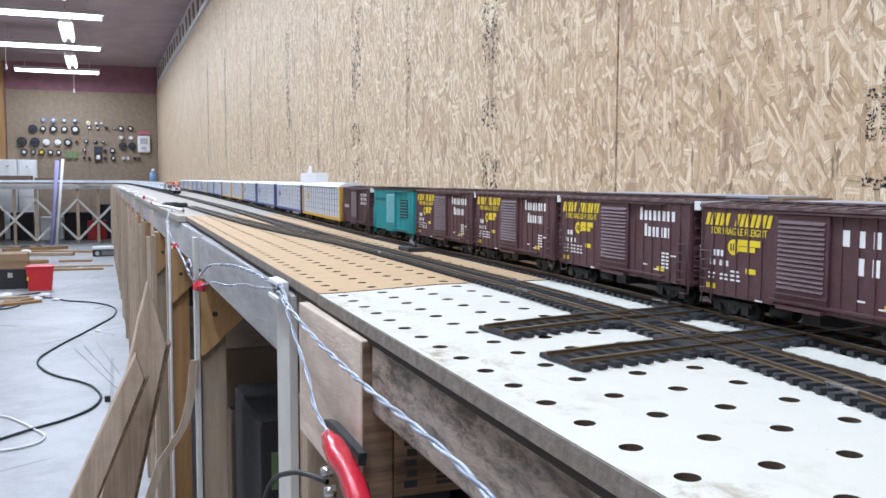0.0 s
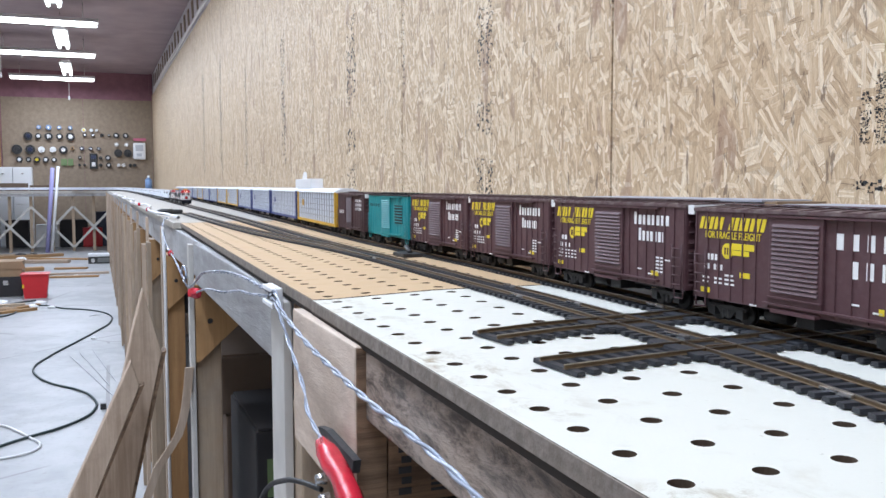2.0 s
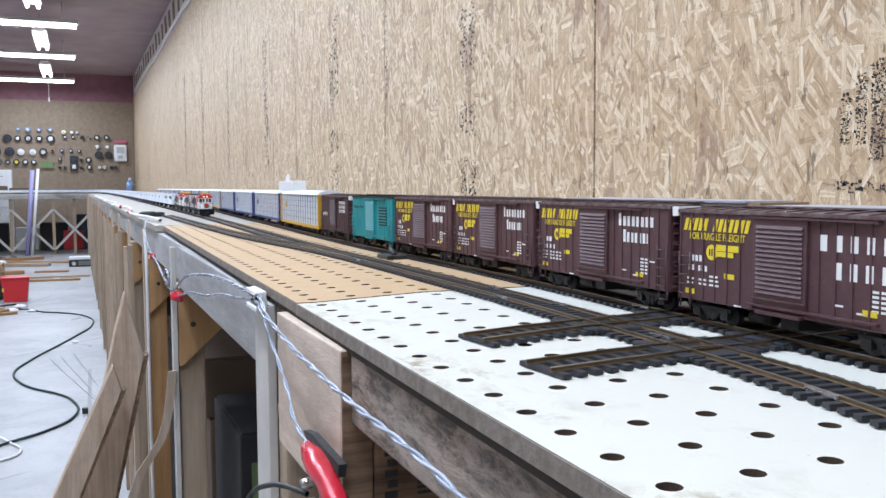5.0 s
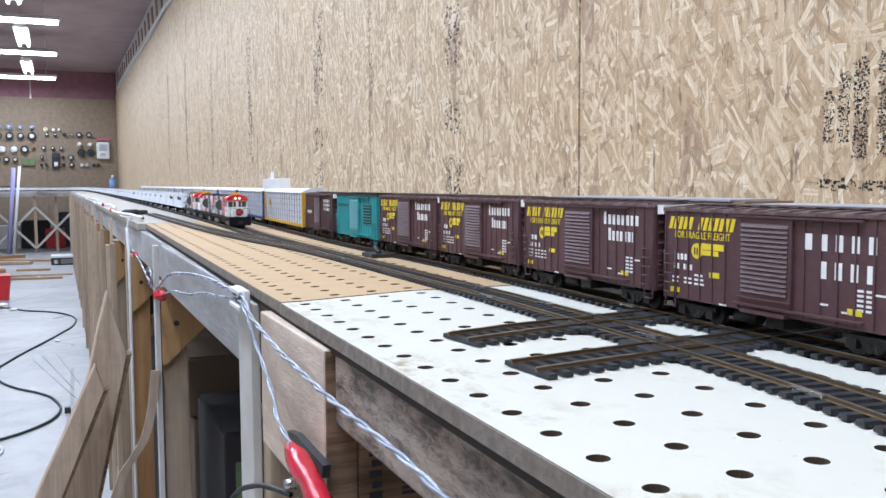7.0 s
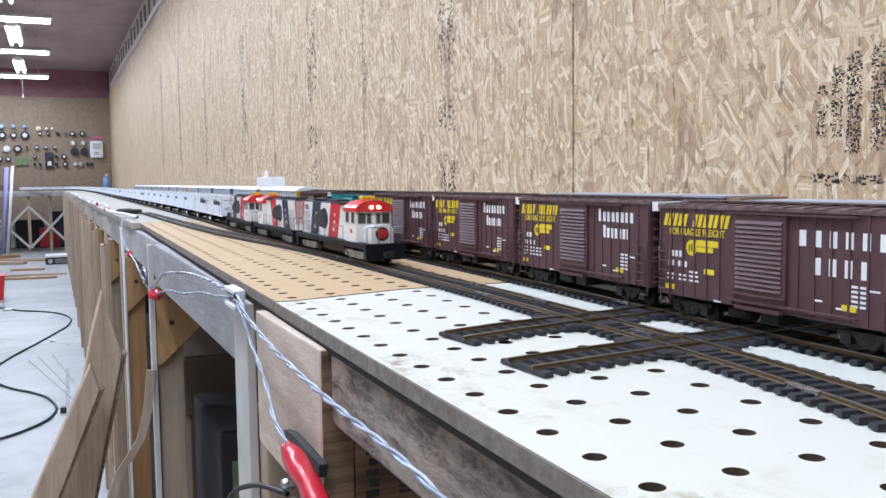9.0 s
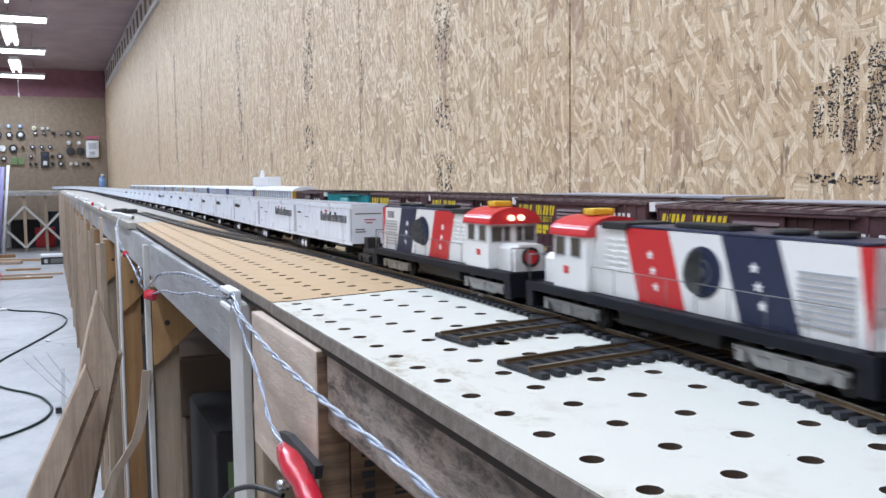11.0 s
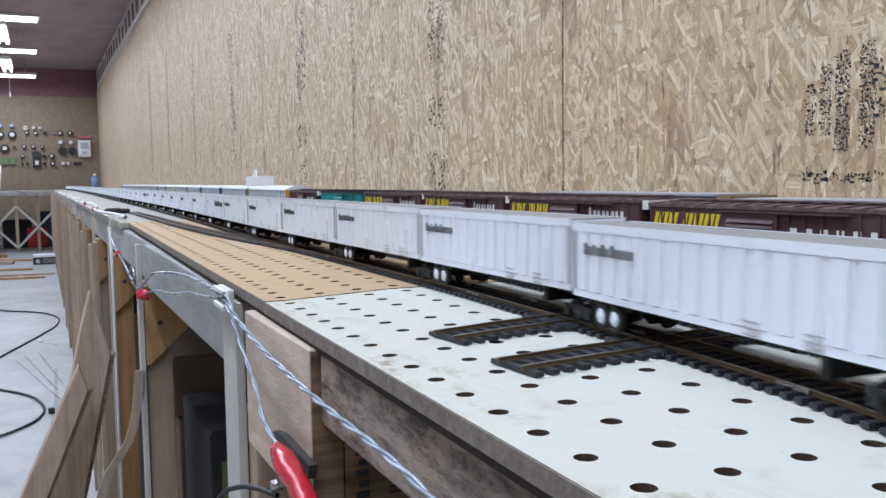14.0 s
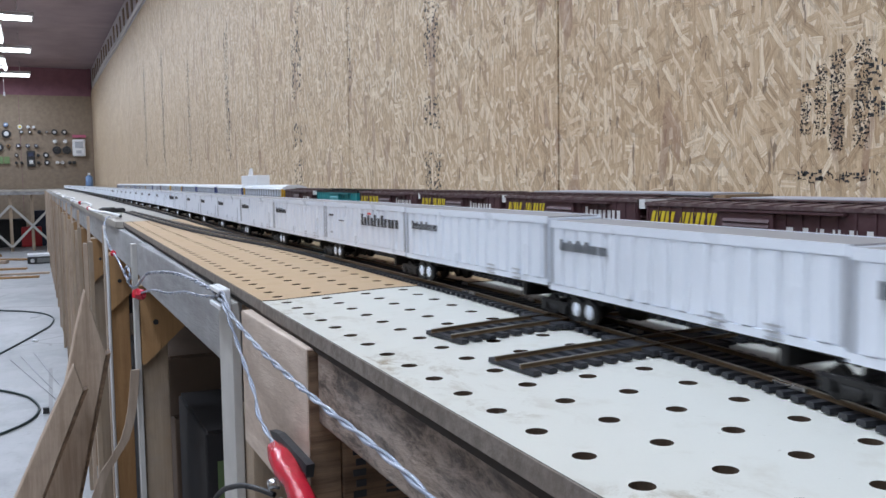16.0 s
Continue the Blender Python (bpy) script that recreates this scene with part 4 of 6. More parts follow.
        for a, z in ((-0.0265, 0.0365), (-0.0375, 0.0385), (-0.0525, 0.0300), (0.0300, 0.0440)):
            bar(car, "small_print", a, a - 0.0045, z1 - z - 0.0008, z1 - z, M_LETTER)
    if style == "old":
        for k in range(3):
            part("white_name_bars", glyphs(-0.028, -0.056, z1 - 0.0105 - 0.005 * k, z1 - 0.007 - 0.005 * k, 6, rnd=rnd), M_LETTER, car)
        part("white_number_bars", glyphs(0.060, 0.036, z1 - 0.026, z1 - 0.022, 5, rnd=rnd), M_LETTER, car)
    if style == "teal":
        part("dark_panel", B(SX - 0.0008, SX, -0.052, -0.027, z1 - 0.030, z1 - 0.011), M_UNDER, car, "dark side panel")
        part("dark_marks", glyphs(0.064, 0.024, z1 - 0.0135, z1 - 0.0105, 9, rnd=rnd), M_INK, car)
        bm = bmesh.new()
        for k in range(6):
            box(bm, SX - 0.0012, SX - 0.0008, -0.052, -0.027, z1 - 0.0285 + 0.003 * k, z1 - 0.0275 + 0.003 * k)
        part("panel_slats", bm, M_TEAL, car)
    return car


def autorack(color):
    """A long tall car carrier with a white roof and screened sides."""
    L, z0, z1 = 0.150, 0.0095, 0.0600
    trim = {"yellow": M_AUTO_YELLOW, "blue": M_AUTO_BLUE}[color]
    car = thing("autorack", "tall silver model autorack with " + color + " ends and white roof", "model railcar", group="parked autoracks")
    part("body", B(-0.0158, 0.0158, -L + 0.001, L - 0.001, z0 + 0.004, z1 - 0.002), M_AUTO_WHITE, car)
    bm = bmesh.new()
    prism(bm, [(-0.0172, z1 - 0.004), (0.0172, z1 - 0.004), (0.0160, z1 - 0.001), (0.007, z1 + 0.0022), (-0.007, z1 + 0.0022), (-0.0160, z1 - 0.001)], -L, L, "y")
    part("roof", bm, M_AUTO_ROOF, car, "smooth white roof")
    bm = bmesh.new()
    for k in range(17):
        y = -L + 0.008 + k * (2 * L - 0.016) / 16
        for x in (-0.0165, 0.0158):
            box(bm, x, x + 0.0007, y - 0.0007, y + 0.0007, z0 + 0.002, z1 - 0.003)
    for k in range(1, 5):
        z = z0 + 0.004 + k * (z1 - z0 - 0.009) / 5
        for x in (-0.0163, 0.0158):
            box(bm, x, x + 0.0005, -L + 0.003, L - 0.003, z - 0.0004, z + 0.0004)
    part("screen_frame", bm, M_SCREEN, car, "grey grid of the side screens")
    for s in (-1, 1):
        for x in (-0.0176, 0.0160):
            y = s * (L - 0.0035)
            part("end_post", B(x, x + 0.0016, y - 0.0038, y + 0.0038, z0, z1 - 0.003), trim, car, color + " end post")
        part("end_door", B(-0.0155, 0.0155, s * L - 0.0008, s * L + 0.0008, z0 + 0.002, z1 - 0.004), trim, car, color + " end door")
    part("sill", B(-0.0170, 0.0170, -L + 0.002, L - 0.002, z0, z0 + 0.004), trim, car, color + " side sill")
    bar(car, "emblem", 0.110, 0.096, z1 - 0.026, z1 - 0.016, trim, -0.0163, 0.0004)
    for s in (-1, 1):
        truck(car, s * 0.118, M_UNDER)
        coupler(car, s * (L - 0.001), s)
    part("underframe", B(-0.006, 0.006, -L + 0.01, L - 0.01, z0 - 0.003, z0 + 0.001), M_UNDER, car)
    return car


def rear_car(style):
    """A low ribbed car on the track beside the wall."""
    L, z0, z1 = 0.090, 0.0105, 0.0563
    car = thing("gondola", "pale grey ribbed model gondola with tan ends", "model railcar", group="parked gondolas")
    part("body", B(-0.0160, 0.0160, -L, L, z0, z1, bevel=0.0005), M_LILAC, car)
    bm = bmesh.new()
    for k in range(31):
        y = -L + 0.003 + k * (2 * L - 0.006) / 30
        for x in (-0.0170, 0.0160):
            box(bm, x, x + 0.001, y - 0.0008, y + 0.0008, z0, z1 - 0.0008)
    part("ribs", bm, M_TRAILER_TRIM, car)
    part("top_rail", B(-0.0175, 0.0175, -L - 0.0005, L + 0.0005, z1, z1 + 0.0012), M_LILAC, car)
    part("end_board", B(-0.0170, 0.0170, -L - 0.011, -L - 0.002, z0, z1 + 0.0004), M_CARD, car, "tan end")
    for s in (-1, 1):
        truck(car, s * 0.066, M_UNDER)
        coupler(car, s * (L - 0.001), s)
    return car


def trailer(big):
    """A white highway trailer riding on rail bogies, its nose towards low y."""
    L, z0, z1 = 0.0950, 0.0142, 0.0482
    w = 0.0150
    car = thing("rail_trailer", "white corrugated highway trailer on black rail bogies", "model trailer", group="moving train")
    part("body", B(-w, w, -L, L, z0 + 0.001, z1 - 0.001, bevel=0.0008), M_TRAILER, car)
    part("roof", B(-w + 0.0006, w - 0.0006, -L + 0.001, L - 0.001, z1 - 0.001, z1 - 0.0004), M_TRAILER_ROOF, car, "dull aluminium roof")
    for x in (-w, w):
        sg = math.copysign(1, x)
        bm = bmesh.new()
        n = 15
        for k in range(n):
            y = -L + 0.009 + k * (2 * L - 0.018) / (n - 1)
            xa, xb = sorted((x, x + sg * 0.0006))
            tmp = bmesh.new()
            prism(tmp, [(x, y - 0.0042), (x + sg * 0.0012, y - 0.0030), (x + sg * 0.0012, y + 0.0026), (x, y + 0.0042)], z0 + 0.0035, z1 - 0.0042, "z")
            join(bm, tmp)
        part("side_corrugation", bm, M_TRAILER, car)
        bm = bmesh.new()
        xa, xb = sorted((x - sg * 0.0002, x + sg * 0.0008))
        box(bm, xa, xb, -L, L, z0, z0 + 0.0030)
        box(bm, xa, xb, -L, L, z1 - 0.0038, z1 - 0.0002)
        part("side_rail", bm, M_TRAILER, car)
        for y in (-L + 0.0006, L - 0.0022):
            part("corner_post", B(xa, xb, y, y + 0.0016, z0 + 0.003, z1 - 0.0038), M_TRAILER_TRIM, car)
    rnd = random.Random(11 if big else 12)
    xs = -w - 0.0013
    if big:
        letters(car, "dark_letter_bar", M_INK, -0.004, -0.086, z1 - 0.0160, z1 - 0.0075, 11, x=xs, fill=0.6, tops=(1.0, 0.72, 0.92, 0.72, 1.0, 0.72, 1.0, 0.72, 0.72, 0.72, 0.72))
        part("red_mark", B(xs - 0.0003, xs + 0.0002, -0.026, -0.019, z1 - 0.0078, z1 - 0.0062), M_LOCO_RED, car)
        bar(car, "small_print", 0.082, 0.070, z1 - 0.0115, z1 - 0.0100, M_INK, xs)
        bar(car, "small_print", 0.054, 0.042, z1 - 0.0150, z1 - 0.0142, M_LOCO_BLUE, xs)
        bar(car, "small_print", 0.078, 0.072, z1 - 0.0260, z1 - 0.0245, M_TRAILER_TRIM, xs)
    else:
        tagged(part("dark_name_strip", glyphs(0.083, 0.040, z1 - 0.0140, z1 - 0.0088, 11, x=xs, fill=0.55, tops=(1.0, 0.72, 0.92, 0.72, 1.0, 0.72, 1.0, 0.72, 0.72, 0.72, 0.72)), M_INK, car), "dark name in plain bars", kind="stuff")
        for k in range(3):
            bar(car, "small_print", -0.030, -0.038, z1 - 0.0290 - 0.0022 * k, z1 - 0.0282 - 0.0022 * k, M_TRAILER_TRIM, xs)
            bar(car, "small_print", -0.060, -0.068, z1 - 0.0290 - 0.0022 * k, z1 - 0.0282 - 0.0022 * k, M_TRAILER_TRIM, xs)
    # nose: faint print and a dark power unit
    for x0, x1, dz, mat in ((-0.012, 0.011, 0.0075, M_TRUCK), (-0.004, 0.006, 0.0125, M_PINKSIGN), (-0.003, 0.003, 0.0150, M_PINKSIGN), (-0.012, -0.004, 0.0205, M_TRUCK), (-0.012, -0.003, 0.0225, M_TRUCK)):
        part("nose_print", B(x0, x1, -L - 0.0002, -L + 0.0002, z1 - dz - 0.0010, z1 - dz), mat, car)
    # road wheels with pale hubs, towards the tail
    for y in (L - 0.024, L - 0.036):
        for sgn in (-1, 1):
            x = sgn * 0.0128
            bm = rod(bmesh.new(), (x - 0.0018, y, 0.0072), (x + 0.0018, y, 0.0072), 0.0056, seg=18)
            ob = part("tyre", bm, M_UNDER, car)
            bm = rod(bmesh.new(), (sgn * 0.0146, y, 0.0072), (sgn * 0.0150, y, 0.0072), 0.0034, 0.0028, seg=16)
            rod(bm, (sgn * 0.0150, y, 0.0072), (sgn * 0.0156, y, 0.0072), 0.0013, seg=10)
            part("hub", bm, M_TRAILER, ob, "pale wheel hub")
    truck(car, L + 0.0005, M_UNDER, 0.020)
    bm = B(-0.005, 0.005, -L + 0.006, L - 0.004, z0 - 0.0035, z0 + 0.0005)
    box(bm, -0.0125, 0.0125, L - 0.044, L - 0.016, z0 - 0.003, z0)
    box(bm, -0.011, 0.011, -L + 0.030, -L + 0.034, 0.0055, z0)
    for k in range(9):
        y = -L + 0.012 + 0.016 * k
        box(bm, -w + 0.001, w - 0.001, y, y + 0.0012, z0 - 0.0012, z0 + 0.0005)
    part("underframe", bm, M_UNDER, car)
    return car


def bogie_head():
    """The coupler car's bogie in front of the first trailer."""
    car = thing("coupler_bogie", "black coupler bogie ahead of the first trailer", "rail bogie", group="moving train")
    truck(car, 0, M_UNDER, 0.020)
    bm = B(-0.010, 0.010, -0.014, 0.014, 0.009, 0.0128, bevel=0.0008)
    box(bm, -0.009, 0.002, 0.004, 0.0125, 0.0128, 0.0215)
    part("frame", bm, M_UNDER, car)
    coupler(car, -0.012, -1)
    return car


def engine():
    """A white road switcher with red, white and blue hood stripes; its cab end points to low y."""
    L, S = 0.098, 1.165
    e = thing("diesel_engine", "white model diesel with red cab roof and navy stripes", "model locomotive", group="moving train")
    zf = 0.0165
    part("deck", B(-0.0170, 0.0170, -L, L, zf - 0.0045, zf, bevel=0.0006), M_DECK, e, "navy running deck")
    for s in (-1, 1):
        bm = bmesh.new()
        prism(bm, [(-0.0165, 0.0035), (0.0165, 0.0035), (0.0170, zf), (-0.0170, zf)], s * (L + 0.0002), s * (L - 0.006), "y")
        part("pilot", bm, M_DECK, e, "navy pilot plate")
        coupler(e, s * (L - 0.001), s)
    bm = B(-0.011, 0.011, -0.030, 0.030, 0.0045, zf - 0.004, bevel=0.002)
    part("fuel_tank", bm, M_UNDER, e)
    # long hood in slanted colour bands: rear is high y
    zt, hw = 0.0475, 0.0112
    cuts = [(0.092, 0.089, M_LOCO_RED), (0.089, 0.062, M_LOCO_WHITE), (0.062, 0.036, M_LOCO_BLUE), (0.036, 0.008, M_LOCO_WHITE), (0.008, -0.020, M_LOCO_RED), (-0.020, -0.046, M_LOCO_WHITE)]
    hood = part("hood", B(-hw + 0.0004, hw - 0.0004, -0.046, 0.092, zf, zt - 0.0002), M_LOCO_WHITE, e, "striped engine hood")
    lean = 0.010
    for a, b, mat in cuts:
        sa = 0 if a > 0.09 else lean
        sb = 0 if b < -0.04 else (lean if b < 0.0885 else 0.004)
        bm = bmesh.new()
        prism(bm, [(b + (0 if b < -0.04 else sb * 0.5), zf + 0.0002), (a + sa * 0.5, zf + 0.0002), (a - sa * 0.5, zt), (b - (0 if b < -0.04 else sb * 0.5), zt)], -hw, hw, "x")
        part("hood_band", bm, mat, hood)
    part("hood_top", B(-hw + 0.0006, hw - 0.0006, -0.0445, 0.0905, zt + 0.0001, zt + 0.0012, bevel=0.0004), M_LOCO_BLUE, e, "dark hood top")
    for y in (0.070, 0.052):
        part("roof_fan", rod(bmesh.new(), (0, y, zt + 0.001), (0, y, zt + 0.0032), 0.0062, seg=18), M_UNDER, e)
    part("exhaust_housing", B(-0.006, 0.006, 0.000, 0.030, zt + 0.001, zt + 0.0034, bevel=0.0006), M_UNDER, e, "dark exhaust housing")
    part("blower_housing", B(-0.0125, 0.0125, -0.040, -0.022, zt - 0.001, zt + 0.0022, bevel=0.0006), M_UNDER, e, "dark blower housing")
    for x in (-hw, hw):
        sg = math.copysign(1, x)
        bm = bmesh.new()
        for k in range(9):
            z = zf + 0.004 + 0.0021 * k
            xa, xb = sorted((x, x + sg * 0.0005))
            box(bm, xa, xb, 0.0655, 0.0865, z, z + 0.0009)
        part("louvre", bm, M_TRAILER_TRIM, hood)
        bm = bmesh.new()
        for y in (-0.034, -0.026):
            for k in range(6):
                z = zf + 0.012 + 0.0026 * k
                xa, xb = sorted((x, x + sg * 0.0005))
                box(bm, xa, xb, y - 0.003, y + 0.003, z, z + 0.0010)
        part("louvre", bm, M_LOCO_WHITE, hood)
        xa, xb = x, x + sg * 0.0004
        part("round_seal", rod(bmesh.new(), (xa, 0.022, zf + 0.0165), (xb, 0.022, zf + 0.0165), 0.0098, seg=28), M_LOCO_BLUE, hood, "round navy seal")
        for r0, mat, d in ((0.0088, M_TRUCK, 0.0001), (0.0081, M_LOCO_BLUE, 0.0002), (0.0050, M_TRUCK, 0.0003), (0.0043, M_LOCO_BLUE, 0.0004), (0.0020, M_TRUCK, 0.0005)):
            part("seal_ring", rod(bmesh.new(), (xb, 0.022, zf + 0.0165), (xb + sg * d, 0.022, zf + 0.0165), r0, seg=24), mat, hood)
        for yc, zs in ((0.049, (0.0075, 0.0140, 0.0205)), (-0.006, (0.0075, 0.0140, 0.0205))):
            for z in zs:
                pts = []
                for k in range(10):
                    r = 0.0021 if k % 2 == 0 else 0.0009
                    t = math.pi / 2 + k * math.pi / 5
                    pts.append((yc - (z - 0.014) * 0.3 + r * math.cos(t), zf + z + r * math.sin(t)))
                part("star", prism(bmesh.new(), pts, min(x, x + sg * 0.0003), max(x, x + sg * 0.0003), "x"), M_LETTER, hood, "white star")
    me = lettering("1776", 0.0072)
    ob = part("year_figures", me, M_LOCO_BLUE, hood, "navy year figures")
    ob.matrix_basis = Matrix.Translation((-hw - 0.0002, 0.0765, zt - 0.0055)) @ Matrix(((0, 0, -1, 0), (-1, 0, 0, 0), (0, 1, 0, 0), (0, 0, 0, 1)))
    # cab with arched red roof
    cw, c0, c1, cz = 0.0158, -0.0735, -0.046, 0.0460
    cab = part("cab", B(-cw, cw, c0, c1, zf, cz, bevel=0.0006), M_LOCO_WHITE, e, "white cab")
    arc = [(-cw - 0.0008, cz - 0.004), (cw + 0.0008, cz - 0.004)] + [((cw + 0.0008) * math.cos(t), cz - 0.003 + 0.0085 * math.sin(t)) for t in np.linspace(0, math.pi, 13)]
    bm = bmesh.new()
    prism(bm, arc, c0 - 0.0025, c1 + 0.0008, "y")
    part("cab_roof", bm, M_LOCO_RED, e, "glossy red arched cab roof")
    bm = B(-0.0060, 0.0060, -0.0635, -0.0555, cz + 0.0054, cz + 0.0088, bevel=0.0008)
    part("beacon", bm, M_AMBER_LENS, e, "yellow roof beacon")
    for x in (-cw, cw):
        sg = math.copysign(1, x)
        for y in (-0.0675, -0.0545):
            xa, xb = sorted((x - sg * 0.0002, x + sg * 0.0003))
            fr = part("window_frame", B(xa, xb, y - 0.0042, y + 0.0042, zf + 0.0155, zf + 0.0255), M_TRAILER_TRIM, cab)
            xa, xb = sorted((x, x + sg * 0.0005))
            part("pane", B(xa, xb, y - 0.0034, y + 0.0034, zf + 0.0163, zf + 0.0247), M_GLASS_DARK, fr)
        xa, xb = sorted((x, x + sg * 0.0003))
        bm = B(xa, xb, -0.0645, -0.0605, zf + 0.0075, zf + 0.0110)
        part("flag_mark", bm, M_LOCO_RED, cab, "small red flag mark")
    for x, wdt in ((-0.0105, 0.0036), (-0.0040, 0.0022), (0.0040, 0.0022), (0.0105, 0.0036)):
        fr = part("window_frame", B(x - wdt, x + wdt, c0 - 0.0004, c0 + 0.0002, zf + 0.0150, zf + 0.0245), M_TRAILER_TRIM, cab)
        part("pane", B(x - wdt + 0.0005, x + wdt - 0.0005, c0 - 0.0007, c0, zf + 0.0158, zf + 0.0237), M_GLASS_DARK, fr)
    bm = bmesh.new()
    for x in (-0.0032, 0.0032):
        rod(bm, (x, c0 - 0.0026, cz - 0.0005), (x, c0 - 0.0046, cz - 0.0005), 0.0017, seg=12)
    part("headlight", bm, M_HEADLIGHT, e, "lit warm headlights")
    # short nose
    bm = bmesh.new()
    prism(bm, [(-0.0095, zf), (0.0095, zf), (0.0095, zf + 0.0120), (0.0068, zf + 0.0148), (-0.0068, zf + 0.0148), (-0.0095, zf + 0.0120)], -0.0915, c0, "y")
    nose = part("nose", bm, M_LOCO_WHITE, e, "white short nose")
    part("nose_badge", rod(bmesh.new(), (0, -0.0915, zf + 0.0078), (0, -0.0921, zf + 0.0078), 0.0056, seg=24), M_UNDER, nose, "dark round nose badge")
    part("nose_badge_ring", rod(bmesh.new(), (0, -0.0921, zf + 0.0078), (0, -0.0924, zf + 0.0078), 0.0040, seg=20), M_LOCO_RED, nose)
    # handrails
    for x in (-0.0160, 0.0160):
        bm = bmesh.new()
        for k in range(9):
            y = -0.042 + 0.0165 * k
            rod(bm, (x, y, zf), (x, y, zf + 0.0125), 0.0002, seg=5)
        rod(bm, (x, -0.042, zf + 0.0125), (x, 0.090, zf + 0.0125), 0.0002, seg=5)
        part("handrail", bm, M_TRUCK, e)
    for s in (-1, 1):
        for x in (-0.0150, 0.0150):
            bm = bmesh.new()
            rod(bm, (x, s * (L - 0.001), zf), (x, s * (L - 0.001), zf + 0.0135), 0.0004, seg=5)
            rod(bm, (x, s * (L - 0.001), zf + 0.0135), (x * 0.35, s * (L - 0.001), zf + 0.0135), 0.0004, seg=5)
            rod(bm, (x * 0.35, s * (L - 0.001), zf), (x * 0.35, s * (L - 0.001), zf + 0.0135), 0.0004, seg=5)
            part("end_rail", bm, M_TRUCK, e)
    for o in e.children_recursive:
        o.data.transform(Matrix.Diagonal((1, S, 1, 1))) if o.name.split(".")[0] != "year_figures" else None
        o.matrix_basis = Matrix.Translation((0, (S - 1) * o.matrix_basis.translation.y, 0)) @ o.matrix_basis
    for s in (-1, 1):
        truck(e, s * 0.074, M_SILVER, 0.046, 0.0058)
    return e


# ---- loose things on and round the bench ----
def planks():
    for y0, pts, dep, lab in ((1.400, [(-0.232, 0.001), (-0.176, 0.001), (-0.032, 0.655), (-0.061, 0.765), (-0.078, 0.70)], 0.045, "pale sawn board with a slanted end leaning by the bench"), (1.318, [(-0.390, 0.001), (-0.322, 0.001), (-0.073, 0.616), (-0.086, 0.658)], 0.028, "narrow pale sawn board leaning across another board")):
        bm = bmesh.new()
        prism(bm, pts, y0, y0 + dep, "y")
        bmesh.ops.bevel(bm, geom=bm.edges[:], offset=0.0016, segments=1, affect="EDGES")
        board = mesh_thing("plank", bm, M_PALE_PLANK, lab, "plank", group="leaning boards")
        (xa, za), (xb, zb) = pts[1], pts[2]
        bm = bmesh.new()
        prism(bm, [(xa + 0.0004, za + 0.03), (xa + 0.0080, za + 0.03), (xb + 0.0075, zb + 0.002), (xb + 0.0004, zb - 0.001)], y0 + 0.003, y0 + dep - 0.003, "y")
        part("sawn_edge", bm, M_END, board, "dark brown narrow side of the board")
    cu = [(x, 1.135, z) for x, z in ((-0.058, 0.535), (-0.045, 0.553), (-0.029, 0.578), (-0.022, 0.60), (-0.018, 0.619), (-0.014, 0.648), (-0.011, 0.678))]
    bm = bmesh.new()
    rows = [[bm.verts.new((x - 0.006, y, z)), bm.verts.new((x + 0.006, y, z)), bm.verts.new((x + 0.006, y + 0.004, z)), bm.verts.new((x - 0.006, y + 0.004, z))] for x, y, z in [(-0.16, 1.135, 0.001), (-0.105, 1.135, 0.36), (-0.078, 1.135, 0.48)] + cu]
    for r, q in zip(rows, rows[1:]):
        for i in range(4):
            bm.faces.new((r[i], r[(i + 1) % 4], q[(i + 1) % 4], q[i]))
    bm.faces.new(rows[0]), bm.faces.new(rows[-1])
    bmesh.ops.recalc_face_normals(bm, faces=bm.faces[:])
    mesh_thing("lath", bm, M_PALE_PLANK, "bent pale lath leaning on a bench leg", "lath")
    # offcuts and boards on the floor further down the room
    rnd = random.Random(8)
    spots = [(-0.66, 12.1, 0.95, 62, 0.09), (-0.85, 11.6, 0.8, 75, 0.12), (-0.55, 9.95, 1.05, 88, 0.09), (-0.5, 9.6, 0.75, 84, 0.06), (-1.05, 10.5, 0.7, 100, 0.14), (-1.25, 13.0, 0.6, 70, 0.1), (-0.42, 10.6, 0.35, 80, 0.07), (-0.95, 12.5, 0.8, 110, 0.09), (-0.72, 7.2, 0.45, 140, 0.04), (-0.80, 7.0, 0.5, 120, 0.05), (-0.95, 7.4, 0.55, 95, 0.06)]
    for k, (x, y, ln, a, w) in enumerate(spots):
        h = 0.0195 * (1 + (k in (1, 4, 7)))
        m = pose(x, y, h / 2 + 0.0005, 0, 0, a) @ pose(0, 0, 0, 90)
        bm = B(-w / 2, w / 2, -h / 2, h / 2, -ln / 2, ln / 2, bevel=0.002)
        mesh_thing("board", bm, rnd.choice([M_AMBER, M_PALE_PLANK, M_PINE]), "sawn timber offcut lying on the concrete floor", "plank", m, "offcuts on the floor")


